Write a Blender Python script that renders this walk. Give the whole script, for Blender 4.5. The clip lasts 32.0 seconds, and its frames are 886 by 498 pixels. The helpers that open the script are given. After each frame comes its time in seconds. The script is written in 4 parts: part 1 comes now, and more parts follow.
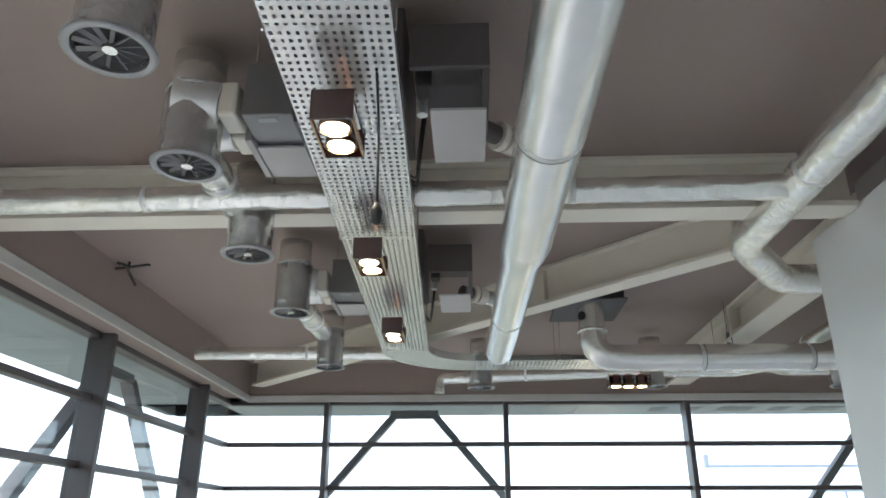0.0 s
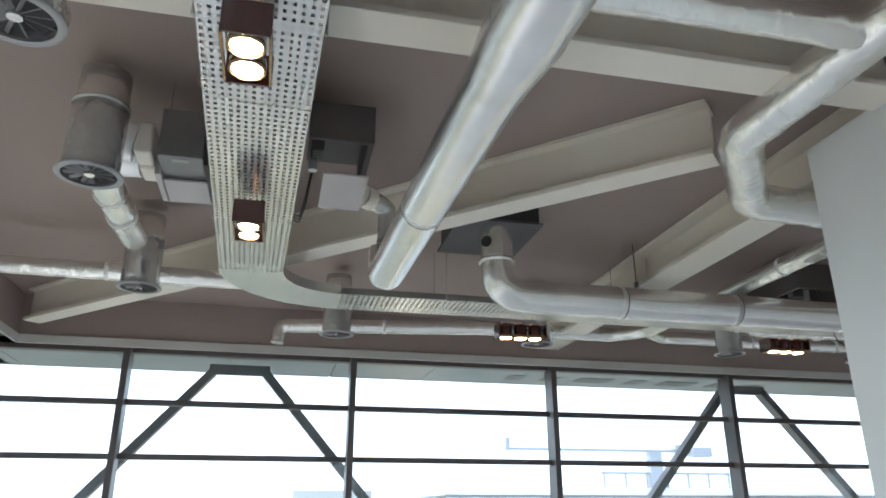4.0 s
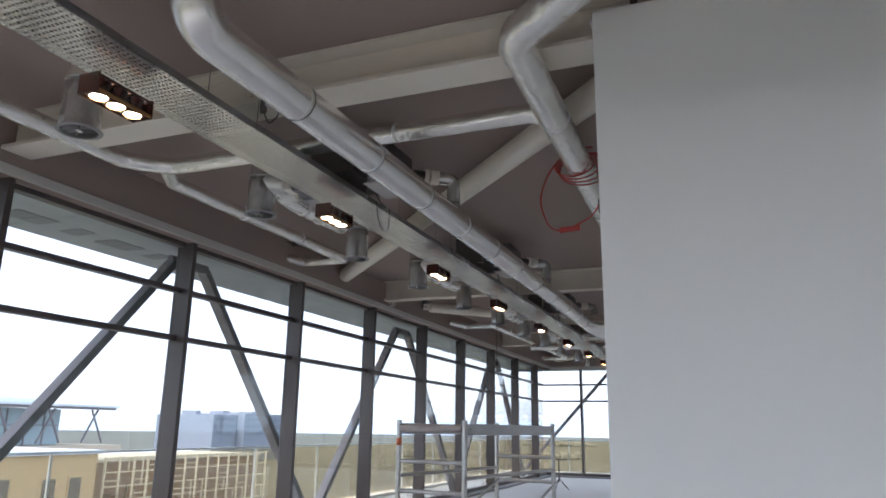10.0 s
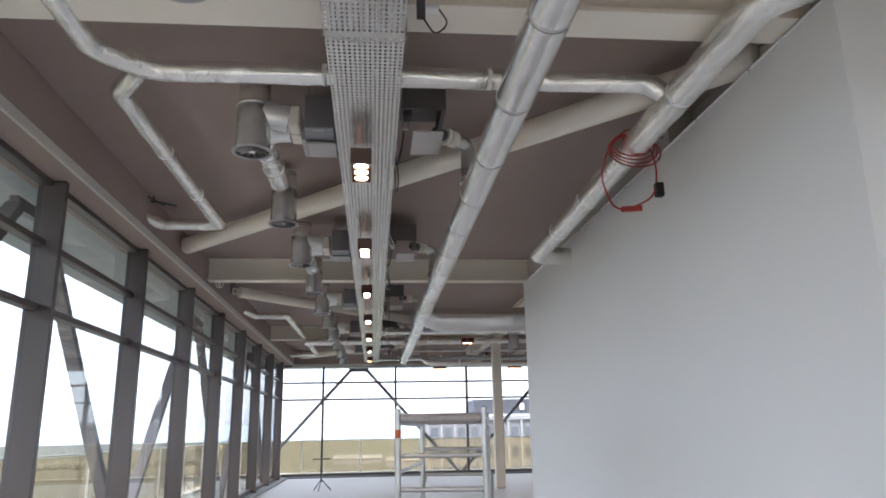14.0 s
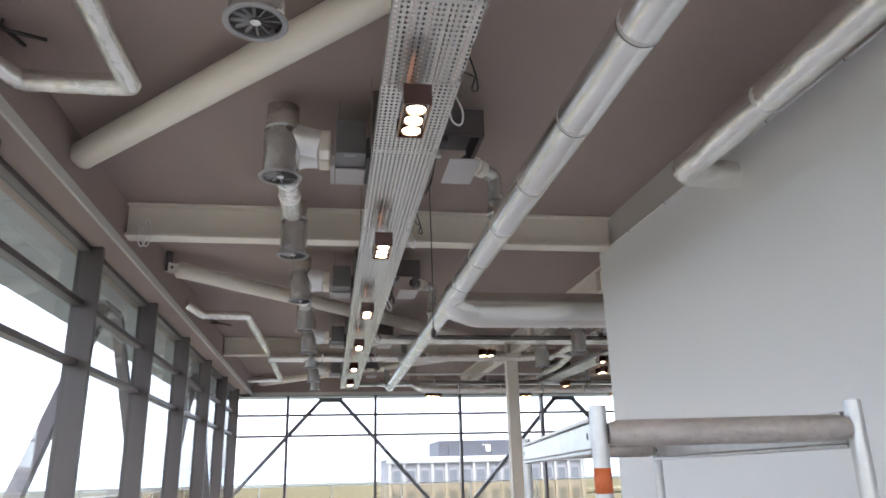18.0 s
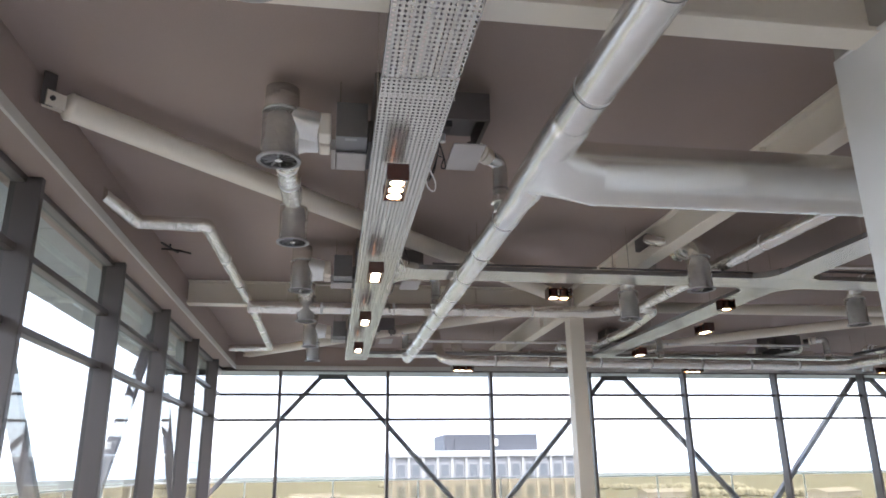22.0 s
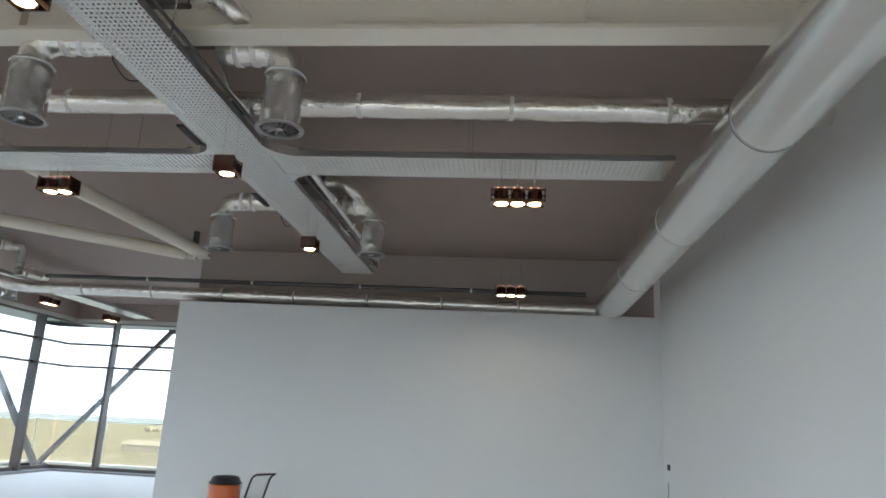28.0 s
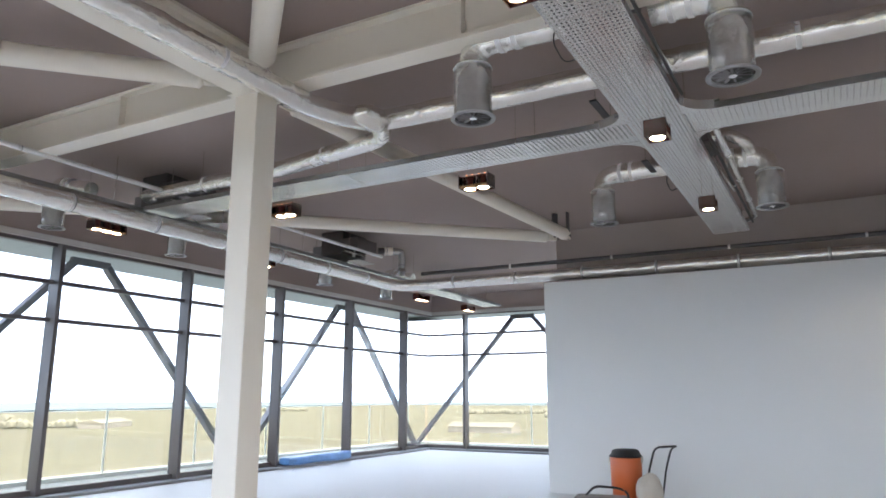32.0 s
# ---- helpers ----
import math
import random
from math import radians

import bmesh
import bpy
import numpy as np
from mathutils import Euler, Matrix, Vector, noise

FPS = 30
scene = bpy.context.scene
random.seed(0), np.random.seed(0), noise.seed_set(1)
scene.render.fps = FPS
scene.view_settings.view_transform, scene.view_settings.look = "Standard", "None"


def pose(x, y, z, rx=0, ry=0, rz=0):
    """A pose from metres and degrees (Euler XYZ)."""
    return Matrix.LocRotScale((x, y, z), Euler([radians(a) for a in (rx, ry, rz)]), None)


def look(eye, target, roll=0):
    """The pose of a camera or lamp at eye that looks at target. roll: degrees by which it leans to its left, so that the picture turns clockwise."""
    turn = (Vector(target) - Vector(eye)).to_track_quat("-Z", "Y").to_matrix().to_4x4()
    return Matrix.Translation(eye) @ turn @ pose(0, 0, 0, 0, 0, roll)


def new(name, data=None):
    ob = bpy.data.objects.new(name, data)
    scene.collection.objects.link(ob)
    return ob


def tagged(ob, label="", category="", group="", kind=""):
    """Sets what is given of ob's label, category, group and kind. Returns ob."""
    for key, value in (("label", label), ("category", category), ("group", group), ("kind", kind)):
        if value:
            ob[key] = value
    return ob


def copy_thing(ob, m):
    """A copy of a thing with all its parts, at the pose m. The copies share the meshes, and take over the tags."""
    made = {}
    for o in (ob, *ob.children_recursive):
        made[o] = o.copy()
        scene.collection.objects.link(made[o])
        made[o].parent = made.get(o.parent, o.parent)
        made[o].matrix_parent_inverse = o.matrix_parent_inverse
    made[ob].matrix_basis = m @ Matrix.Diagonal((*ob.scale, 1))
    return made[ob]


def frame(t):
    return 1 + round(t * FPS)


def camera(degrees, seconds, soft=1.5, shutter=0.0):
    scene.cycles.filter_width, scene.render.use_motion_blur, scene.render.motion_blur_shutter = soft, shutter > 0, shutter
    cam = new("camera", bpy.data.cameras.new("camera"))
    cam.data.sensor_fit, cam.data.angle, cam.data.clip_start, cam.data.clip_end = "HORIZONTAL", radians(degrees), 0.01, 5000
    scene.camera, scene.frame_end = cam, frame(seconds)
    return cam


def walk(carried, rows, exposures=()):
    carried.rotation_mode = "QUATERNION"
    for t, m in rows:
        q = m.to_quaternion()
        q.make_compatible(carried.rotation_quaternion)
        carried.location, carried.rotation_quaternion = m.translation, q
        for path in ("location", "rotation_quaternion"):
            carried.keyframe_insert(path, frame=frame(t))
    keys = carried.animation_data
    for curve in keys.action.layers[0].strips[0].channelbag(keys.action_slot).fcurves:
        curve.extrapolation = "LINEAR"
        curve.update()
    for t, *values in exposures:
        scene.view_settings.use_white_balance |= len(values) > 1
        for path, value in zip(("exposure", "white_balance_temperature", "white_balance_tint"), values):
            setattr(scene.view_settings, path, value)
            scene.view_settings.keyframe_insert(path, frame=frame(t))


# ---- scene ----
cam = camera(63.8, 32.0, 1.7)
PATH = [
    (0, (12.384, 2.425, 2.163), (8.666, 2.277, 3.630), 0.02),
    (0.5, (11.999, 2.399, 2.161), (8.301, 2.450, 3.687), -0.82),
    (1, (11.853, 2.380, 2.162), (8.219, 2.465, 3.831), -0.61),
    (1.5, (11.558, 2.517, 2.161), (7.992, 2.344, 3.964), 0.14),
    (2, (11.298, 2.286, 2.162), (7.729, 1.966, 3.940), 2.04),
    (2.5, (11.012, 2.251, 2.160), (7.407, 2.160, 3.890), 1.91),
    (3, (10.616, 2.173, 2.162), (7.004, 2.092, 3.879), 1.86),
    (3.5, (10.335, 2.048, 2.161), (6.734, 2.603, 3.810), 0.30),
    (6, (11.289, 1.764, 1.791), (7.580, 2.899, 2.765), 1.06),
    (6.5, (11.531, 1.431, 1.551), (7.913, 2.861, 2.477), 1.43),
    (7, (11.095, 1.390, 1.559), (7.550, 3.048, 2.384), 2.11),
    (7.5, (10.431, 1.270, 1.573), (7.068, 3.287, 2.361), 2.18),
    (8, (9.876, 1.250, 1.576), (6.786, 3.646, 2.420), 2.29),
    (8.5, (9.257, 1.139, 1.588), (6.538, 3.942, 2.453), 2.14),
    (9, (8.724, 0.998, 1.578), (6.432, 4.156, 2.458), 1.55),
    (9.5, (8.176, 0.902, 1.577), (6.308, 4.319, 2.492), 1.19),
    (10, (7.544, 0.853, 1.580), (6.103, 4.454, 2.559), 0.87),
    (10.5, (6.947, 0.833, 1.567), (5.874, 4.545, 2.602), 0.73),
    (11, (6.366, 0.798, 1.560), (5.605, 4.577, 2.628), 0.88),
    (11.5, (5.752, 0.726, 1.551), (5.280, 4.551, 2.621), 0.44),
    (12, (5.277, 0.710, 1.523), (5.032, 4.557, 2.591), 0.83),
    (12.5, (4.831, 0.522, 1.463), (4.846, 4.397, 2.455), 0.31),
    (13, (4.380, 0.562, 1.449), (4.584, 4.421, 2.480), -0.15),
    (13.5, (4.014, 0.739, 1.464), (4.316, 4.607, 2.439), -0.88),
    (15.5, (3.258, 3.217, 1.399), (3.803, 7.031, 2.476), -0.18),
    (16, (3.218, 3.775, 1.417), (3.778, 7.595, 2.464), -0.38),
    (16.5, (3.148, 4.416, 1.425), (3.739, 8.237, 2.449), -0.86),
    (17, (3.126, 4.937, 1.458), (3.727, 8.747, 2.518), -0.72),
    (17.5, (3.096, 5.549, 1.460), (3.703, 9.335, 2.600), -0.79),
    (18, (3.074, 6.163, 1.467), (3.682, 9.930, 2.668), -1.46),
    (18.5, (3.048, 6.768, 1.480), (3.657, 10.524, 2.712), -1.84),
    (19, (3.026, 7.336, 1.470), (3.648, 11.091, 2.699), -2.00),
    (19.5, (3.031, 7.916, 1.470), (3.657, 11.673, 2.691), -1.53),
    (20, (3.076, 8.515, 1.467), (3.695, 12.272, 2.691), -0.90),
    (20.5, (3.085, 9.140, 1.448), (3.704, 12.901, 2.660), -0.56),
    (21, (3.114, 9.775, 1.444), (3.716, 13.546, 2.633), -0.32),
    (21.5, (3.120, 10.411, 1.442), (3.712, 14.185, 2.628), -0.45),
    (22, (3.117, 11.069, 1.466), (3.702, 14.848, 2.642), -0.76),
    (22.5, (3.119, 11.682, 1.475), (3.682, 15.466, 2.642), -1.07),
    (23, (3.115, 12.256, 1.454), (3.653, 16.044, 2.618), -1.27),
    (23.5, (3.090, 12.851, 1.431), (3.610, 16.638, 2.608), -1.56),
    (24, (3.011, 13.455, 1.421), (3.539, 17.227, 2.644), -1.63),
    (24.5, (2.971, 14.169, 1.452), (3.490, 17.917, 2.750), -1.15),
    (26.5, (3.025, 16.773, 1.537), (5.571, 19.615, 2.739), 4.84),
    (27, (3.165, 17.280, 1.532), (6.474, 19.231, 2.650), 5.13),
    (27.5, (3.108, 17.634, 1.527), (6.830, 18.708, 2.521), 4.50),
    (28, (3.013, 17.933, 1.555), (6.874, 18.325, 2.522), 2.98),
    (28.5, (2.973, 18.096, 1.533), (6.843, 18.127, 2.543), 2.43),
    (29, (2.807, 18.214, 1.490), (6.691, 18.069, 2.433), 1.88),
    (29.5, (2.683, 18.307, 1.476), (6.589, 18.152, 2.325), 1.29),
    (30, (2.695, 18.399, 1.491), (6.610, 18.479, 2.309), 0.97),
    (30.5, (2.673, 18.459, 1.476), (6.546, 19.033, 2.297), 0.90),
    (31, (2.653, 18.576, 1.454), (6.354, 19.864, 2.255), -0.28),
    (31.5, (2.761, 18.869, 1.452), (6.209, 20.677, 2.371), -0.82),
    (32, (2.791, 19.289, 1.459), (6.226, 21.173, 2.265), 0.03),
]
EXPO = [(0, 2.46, 6050, 13), (3.5, 2.46, 6050, 13), (6, 2.31, 6080, 20), (9, 1.86, 6150, 23), (12, 2.21, 6350, 23), (16, 2.56, 6450, 23), (20, 2.86, 6450, 23), (24, 2.81, 6350, 22), (27, 2.71, 6300, 17), (28, 3.01, 6200, 15), (29, 3.21, 6130, 17), (32, 3.26, 6080, 21)]
walk(cam, [(t, look(e, g, r)) for t, e, g, r in PATH], EXPO)

# ---------------------------------------------------------------- light
world = bpy.data.worlds.new("sky")
scene.world = world
world.use_nodes = True
wn = world.node_tree.nodes
sky = wn.new("ShaderNodeTexSky")
sky.sky_type = "NISHITA"
sky.sun_disc = False
sky.sun_elevation, sky.sun_rotation = radians(48), radians(200)
sky.altitude = 100
sky.air_density, sky.dust_density, sky.ozone_density = 1.0, 4.0, 1.0
# thin even cloud over the blue
cloud = wn.new("ShaderNodeMix")
cloud.data_type = "RGBA"
cloud.inputs["Factor"].default_value = 0.68
cloud.inputs["B"].default_value = (3.7, 3.9, 4.2, 1)
world.node_tree.links.new(sky.outputs[0], cloud.inputs["A"])
world.node_tree.links.new(cloud.outputs["Result"], wn["Background"].inputs[0])
wn["Background"].inputs[1].default_value = 0.15
sun = new("sun", bpy.data.lights.new("sun", "SUN"))
sun.data.energy, sun.data.angle, sun.data.color = 0.8, radians(20), (1.0, 0.96, 0.9)
sun.matrix_world = look((0, 0, 60), (16, 40, 0))

# ---------------------------------------------------------------- materials
def material(name, colour, rough=0.6, metal=0.0, vary=0.12, scale=3.0, bump=0.0, bump_scale=40.0, spec=0.5, islands=False, coat=0.0, crumple=0.0):
    m = bpy.data.materials.new(name)
    m.use_nodes = True
    nt = m.node_tree
    b = nt.nodes["Principled BSDF"]
    b.inputs["Roughness"].default_value = rough
    b.inputs["Metallic"].default_value = metal
    b.inputs["Specular IOR Level"].default_value = spec
    b.inputs["Coat Weight"].default_value = coat
    co = nt.nodes.new("ShaderNodeTexCoord")
    big = nt.nodes.new("ShaderNodeTexNoise")
    big.inputs["Scale"].default_value, big.inputs["Detail"].default_value = scale, 6.0
    fine = nt.nodes.new("ShaderNodeTexNoise")
    fine.inputs["Scale"].default_value, fine.inputs["Detail"].default_value = bump_scale, 4.0
    mix = nt.nodes.new("ShaderNodeMix")
    mix.data_type = "RGBA"
    lo = tuple(c * (1 - vary) for c in colour[:3]) + (1,)
    hi = tuple(min(1, c * (1 + vary)) for c in colour[:3]) + (1,)
    mix.inputs["A"].default_value, mix.inputs["B"].default_value = lo, hi
    add = nt.nodes.new("ShaderNodeMath")
    add.operation = "MULTIPLY_ADD"
    add.inputs[1].default_value = 0.3
    for n in (big, fine):
        nt.links.new(co.outputs["Object"], n.inputs["Vector"])
    nt.links.new(fine.outputs["Fac"], add.inputs[0])
    sc = nt.nodes.new("ShaderNodeMath")
    sc.operation = "MULTIPLY_ADD"
    sc.inputs[1].default_value, sc.inputs[2].default_value = 0.7, 0.0
    nt.links.new(big.outputs["Fac"], sc.inputs[0])
    nt.links.new(sc.outputs[0], add.inputs[2])
    nt.links.new(add.outputs[0], mix.inputs["Factor"])
    nt.links.new(mix.outputs["Result"], b.inputs["Base Color"])
    if crumple:
        # creased foil: folds of a warped cell pattern over the fine grain
        cr = nt.nodes.new("ShaderNodeTexVoronoi")
        cr.feature = "F1"
        cr.inputs["Scale"].default_value = 8.0
        wp = nt.nodes.new("ShaderNodeTexNoise")
        wp.inputs["Scale"].default_value, wp.inputs["Detail"].default_value = 7.0, 3.0
        vm = nt.nodes.new("ShaderNodeVectorMath")
        vm.operation = "MULTIPLY_ADD"
        vm.inputs[1].default_value = (0.25, 0.25, 0.25)
        nt.links.new(co.outputs["Object"], wp.inputs["Vector"])
        nt.links.new(wp.outputs["Color"], vm.inputs[0])
        nt.links.new(co.outputs["Object"], vm.inputs[2])
        nt.links.new(vm.outputs[0], cr.inputs["Vector"])
        cb = nt.nodes.new("ShaderNodeBump")
        cb.inputs["Strength"].default_value, cb.inputs["Distance"].default_value = crumple, 0.03
        nt.links.new(cr.outputs["Distance"], cb.inputs["Height"])
        nt.links.new(cb.outputs[0], b.inputs["Normal"])
    elif bump:
        bp = nt.nodes.new("ShaderNodeBump")
        bp.inputs["Strength"].default_value, bp.inputs["Distance"].default_value = bump, 0.01
        nt.links.new(fine.outputs["Fac"], bp.inputs["Height"])
        nt.links.new(bp.outputs[0], b.inputs["Normal"])
    return m


def emitter(name, colour, strength):
    m = bpy.data.materials.new(name)
    m.use_nodes = True
    b = m.node_tree.nodes["Principled BSDF"]
    b.inputs["Base Color"].default_value = (*colour, 1)
    b.inputs["Emission Color"].default_value = (*colour, 1)
    b.inputs["Emission Strength"].default_value = strength
    return m


def glass_material(name, tint, rough=0.0, milk=None):
    m = bpy.data.materials.new(name)
    m.use_nodes = True
    nt = m.node_tree
    nt.nodes.remove(nt.nodes["Principled BSDF"])
    out = nt.nodes["Material Output"]
    tr = nt.nodes.new("ShaderNodeBsdfTransparent")
    tr.inputs[0].default_value = (*tint, 1)
    gl = nt.nodes.new("ShaderNodeBsdfGlossy")
    gl.inputs["Roughness"].default_value = rough
    lw = nt.nodes.new("ShaderNodeLayerWeight")
    lw.inputs[0].default_value = 0.5
    pw = nt.nodes.new("ShaderNodeMath")
    pw.operation, pw.inputs[1].default_value = "POWER", 4.0
    fr = nt.nodes.new("ShaderNodeMath")
    fr.operation, fr.inputs[1].default_value, fr.inputs[2].default_value = "MULTIPLY_ADD", 0.8, 0.03
    nt.links.new(lw.outputs["Facing"], pw.inputs[0])
    nt.links.new(pw.outputs[0], fr.inputs[0])
    mx = nt.nodes.new("ShaderNodeMixShader")
    nt.links.new(fr.outputs[0], mx.inputs[0])
    if milk:
        df = nt.nodes.new("ShaderNodeBsdfTranslucent")
        df.inputs[0].default_value = (*milk[:3], 1)
        m2 = nt.nodes.new("ShaderNodeMixShader")
        m2.inputs[0].default_value = milk[3]
        nt.links.new(tr.outputs[0], m2.inputs[1])
        nt.links.new(df.outputs[0], m2.inputs[2])
        nt.links.new(m2.outputs[0], mx.inputs[1])
    else:
        nt.links.new(tr.outputs[0], mx.inputs[1])
    nt.links.new(gl.outputs[0], mx.inputs[2])
    nt.links.new(mx.outputs[0], out.inputs[0])
    return m


M_CEIL = material("ceiling_plaster", (0.338, 0.266, 0.238), 0.9, vary=0.08, scale=0.8, bump=0.25, bump_scale=60)
M_WALL = material("white_wall_paint", (0.74, 0.745, 0.74), 0.75, vary=0.025, scale=0.6, bump=0.08, bump_scale=120)
M_STEEL = material("white_painted_steel", (0.78, 0.72, 0.63), 0.5, vary=0.05, scale=2.0, bump=0.05)
M_FIN = material("grey_aluminium_profile", (0.098, 0.084, 0.082), 0.42, vary=0.06, scale=4)
M_TRIM = material("pale_metal_trim", (0.55, 0.53, 0.5), 0.5, vary=0.05)
M_GALV = material("galvanised_steel", (0.80, 0.785, 0.765), 0.25, 0.86, vary=0.16, scale=9, bump=0.05, bump_scale=30)
M_FOIL = material("foil_insulation", (0.90, 0.875, 0.835), 0.27, 0.84, vary=0.14, scale=12, bump=0.9, bump_scale=22, crumple=0.26)
M_TRAY = material("perforated_tray_steel", (0.68, 0.66, 0.625), 0.24, 0.72, vary=0.08, scale=6)
M_LIP = material("shaded_tray_flange", (0.33, 0.325, 0.32), 0.3, 0.8, vary=0.12, scale=5)
M_MATT = material("matt_foil_wrap", (0.86, 0.835, 0.79), 0.22, 0.86, vary=0.12, scale=10, bump=0.6, bump_scale=24, crumple=0.34)
M_DULL = material("dull_galvanised_duct", (0.79, 0.78, 0.755), 0.27, 0.88, vary=0.14, scale=5, bump=0.06, bump_scale=30)
M_TAPE = material("creased_foil_tape", (0.7, 0.69, 0.67), 0.3, 0.85, vary=0.3, scale=25, bump=0.8, bump_scale=45)
M_CABLE = material("dark_grey_cable_sheath", (0.045, 0.045, 0.05), 0.5, vary=0.2, scale=4)
M_HOLE = material("dark_hole", (0.08, 0.08, 0.08), 0.9)
M_WRAP = material("white_pipe_wrap", (0.82, 0.81, 0.80), 0.33, 0.5, vary=0.08, scale=8, bump=0.25, bump_scale=20)
M_FILM = material("film_wrapped_steel", (0.66, 0.655, 0.645), 0.14, 0.72, vary=0.16, scale=7, bump=0.5, bump_scale=14, crumple=0.34)
M_DARK = material("dark_unit_steel", (0.085, 0.08, 0.082), 0.6, vary=0.2)
M_LAMPBOX = material("dark_lamp_housing", (0.062, 0.018, 0.014), 0.13, vary=0.3, coat=0.8)
M_BRONZE = material("bronze_lamp_trim", (0.40, 0.24, 0.11), 0.18, 0.88, vary=0.2)
M_BULB = emitter("lamp_glow", (1.0, 0.86, 0.62), 13.0)
M_LEAK = emitter("lamp_back_glow", (1.0, 0.40, 0.18), 0.3)
M_PLATE = material("dull_galvanised_sheet", (0.22, 0.215, 0.22), 0.4, 0.45, vary=0.12, scale=5)
M_UNIT = material("grey_brown_unit_sheet", (0.115, 0.10, 0.10), 0.6, 0.1, vary=0.1, scale=4)
M_RIM = material("diffuser_rim_metal", (0.34, 0.335, 0.34), 0.35, 0.5, vary=0.08, scale=6)
M_FLAP = material("pale_sheet_flap", (0.46, 0.435, 0.43), 0.55, 0.2, vary=0.08, scale=3)
M_STRIP = material("grey_strip_plaster", (0.46, 0.43, 0.40), 0.85, vary=0.06, scale=0.8, bump=0.15, bump_scale=70)
M_UPPER = material("grey_brown_upper_plaster", (0.40, 0.345, 0.315), 0.88, vary=0.06, scale=0.8, bump=0.15, bump_scale=70)
M_FLOOR = material("floor_screed", (0.68, 0.675, 0.67), 0.55, vary=0.06, scale=0.7, bump=0.05)
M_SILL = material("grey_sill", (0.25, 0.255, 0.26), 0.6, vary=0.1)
M_GLASS = glass_material("window_glass", (0.90, 0.96, 0.965))
M_ORANGE = material("orange_plastic", (0.55, 0.12, 0.03), 0.45, vary=0.08)
M_BLACK = material("black_plastic", (0.02, 0.02, 0.022), 0.5, vary=0.2)
M_ALU = material("scaffold_aluminium", (0.50, 0.50, 0.495), 0.33, 0.8, vary=0.26, scale=11)
M_RED = material("red_cable", (0.38, 0.035, 0.03), 0.45, vary=0.1)
M_PAPER = material("cardboard_flap", (0.52, 0.47, 0.40), 0.85, vary=0.08)


# ---------------------------------------------------------------- mesh helpers
def box(bm, x0, x1, y0, y1, z0, z1, bevel=0.0):
    g = bmesh.ops.create_cube(bm, size=1.0)
    vs = g["verts"]
    for v in vs:
        v.co = Vector(((x0 + x1) / 2 + v.co.x * (x1 - x0), (y0 + y1) / 2 + v.co.y * (y1 - y0), (z0 + z1) / 2 + v.co.z * (z1 - z0)))
    if bevel:
        es = list({e for v in vs for e in v.link_edges})
        bmesh.ops.bevel(bm, geom=es, offset=bevel, segments=2, affect="EDGES", profile=0.5)
    return bm


def boxed(x0, x1, y0, y1, z0, z1, bevel=0.0):
    return box(bmesh.new(), x0, x1, y0, y1, z0, z1, bevel)


def ring_frame(d):
    d = d.normalized()
    up = Vector((0, 0, 1)) if abs(d.z) < 0.95 else Vector((0, 1, 0))
    a = d.cross(up).normalized()
    return a, d.cross(a).normalized()


def tube(bm, pts, r, seg=20, caps=True, ripple=0.0, step=0.0):
    """A round tube along a line of points, with mitred joints; r is one radius or one a point."""
    pts = [Vector(p) for p in pts]
    rs = list(r) if isinstance(r, (list, tuple)) else [r] * len(pts)
    if step:
        np_, nr = [], []
        for i in range(len(pts) - 1):
            n = max(1, int((pts[i + 1] - pts[i]).length / step))
            for k in range(n):
                f = k / n
                np_.append(pts[i].lerp(pts[i + 1], f))
                nr.append(rs[i] * (1 - f) + rs[i + 1] * f)
        np_.append(pts[-1])
        nr.append(rs[-1])
        pts, rs = np_, nr
    rings = []
    a = b = None
    for i, p in enumerate(pts):
        d0 = (p - pts[i - 1]).normalized() if i else (pts[1] - p).normalized()
        d1 = (pts[i + 1] - p).normalized() if i < len(pts) - 1 else d0
        d = (d0 + d1).normalized()
        if a is None:
            a, b = ring_frame(d)
        else:
            a = (a - d * a.dot(d)).normalized()
            b = d.cross(a).normalized()
            a = b.cross(d).normalized()
        cosang = max(0.5, d.dot(d0))
        k = 1 / cosang
        ring = []
        side = (d1 - d0)
        side = side.normalized() if side.length > 1e-4 else None
        for s in range(seg):
            t = 2 * math.pi * s / seg
            off = (a * math.cos(t) + b * math.sin(t)) * rs[i]
            if ripple:
                off *= 1 + ripple * (noise.noise(p * 9 + off * 30) )
            if side is not None:
                off += side * off.dot(side) * (k - 1)
            ring.append(bm.verts.new(p + off))
        rings.append(ring)
    for r0, r1 in zip(rings, rings[1:]):
        for s in range(seg):
            f = bm.faces.new((r0[s], r0[(s + 1) % seg], r1[(s + 1) % seg], r1[s]))
            f.smooth = True
    if caps:
        for f in (bm.faces.new(rings[0][::-1]), bm.faces.new(rings[-1])):
            for e in f.edges:
                e.smooth = False
    bmesh.ops.recalc_face_normals(bm, faces=bm.faces)
    return bm


def lathe(bm, profile, seg=28, at=(0, 0, 0)):
    """A turned shape about z from (radius, height) pairs."""
    rings = []
    for r, h in profile:
        rings.append([bm.verts.new((at[0] + r * math.cos(2 * math.pi * k / seg), at[1] + r * math.sin(2 * math.pi * k / seg), at[2] + h)) for k in range(seg)])
    for p, q in zip(rings, rings[1:]):
        for k in range(seg):
            f = bm.faces.new((p[k], p[(k + 1) % seg], q[(k + 1) % seg], q[k]))
            f.smooth = True
    bmesh.ops.recalc_face_normals(bm, faces=bm.faces)
    return bm


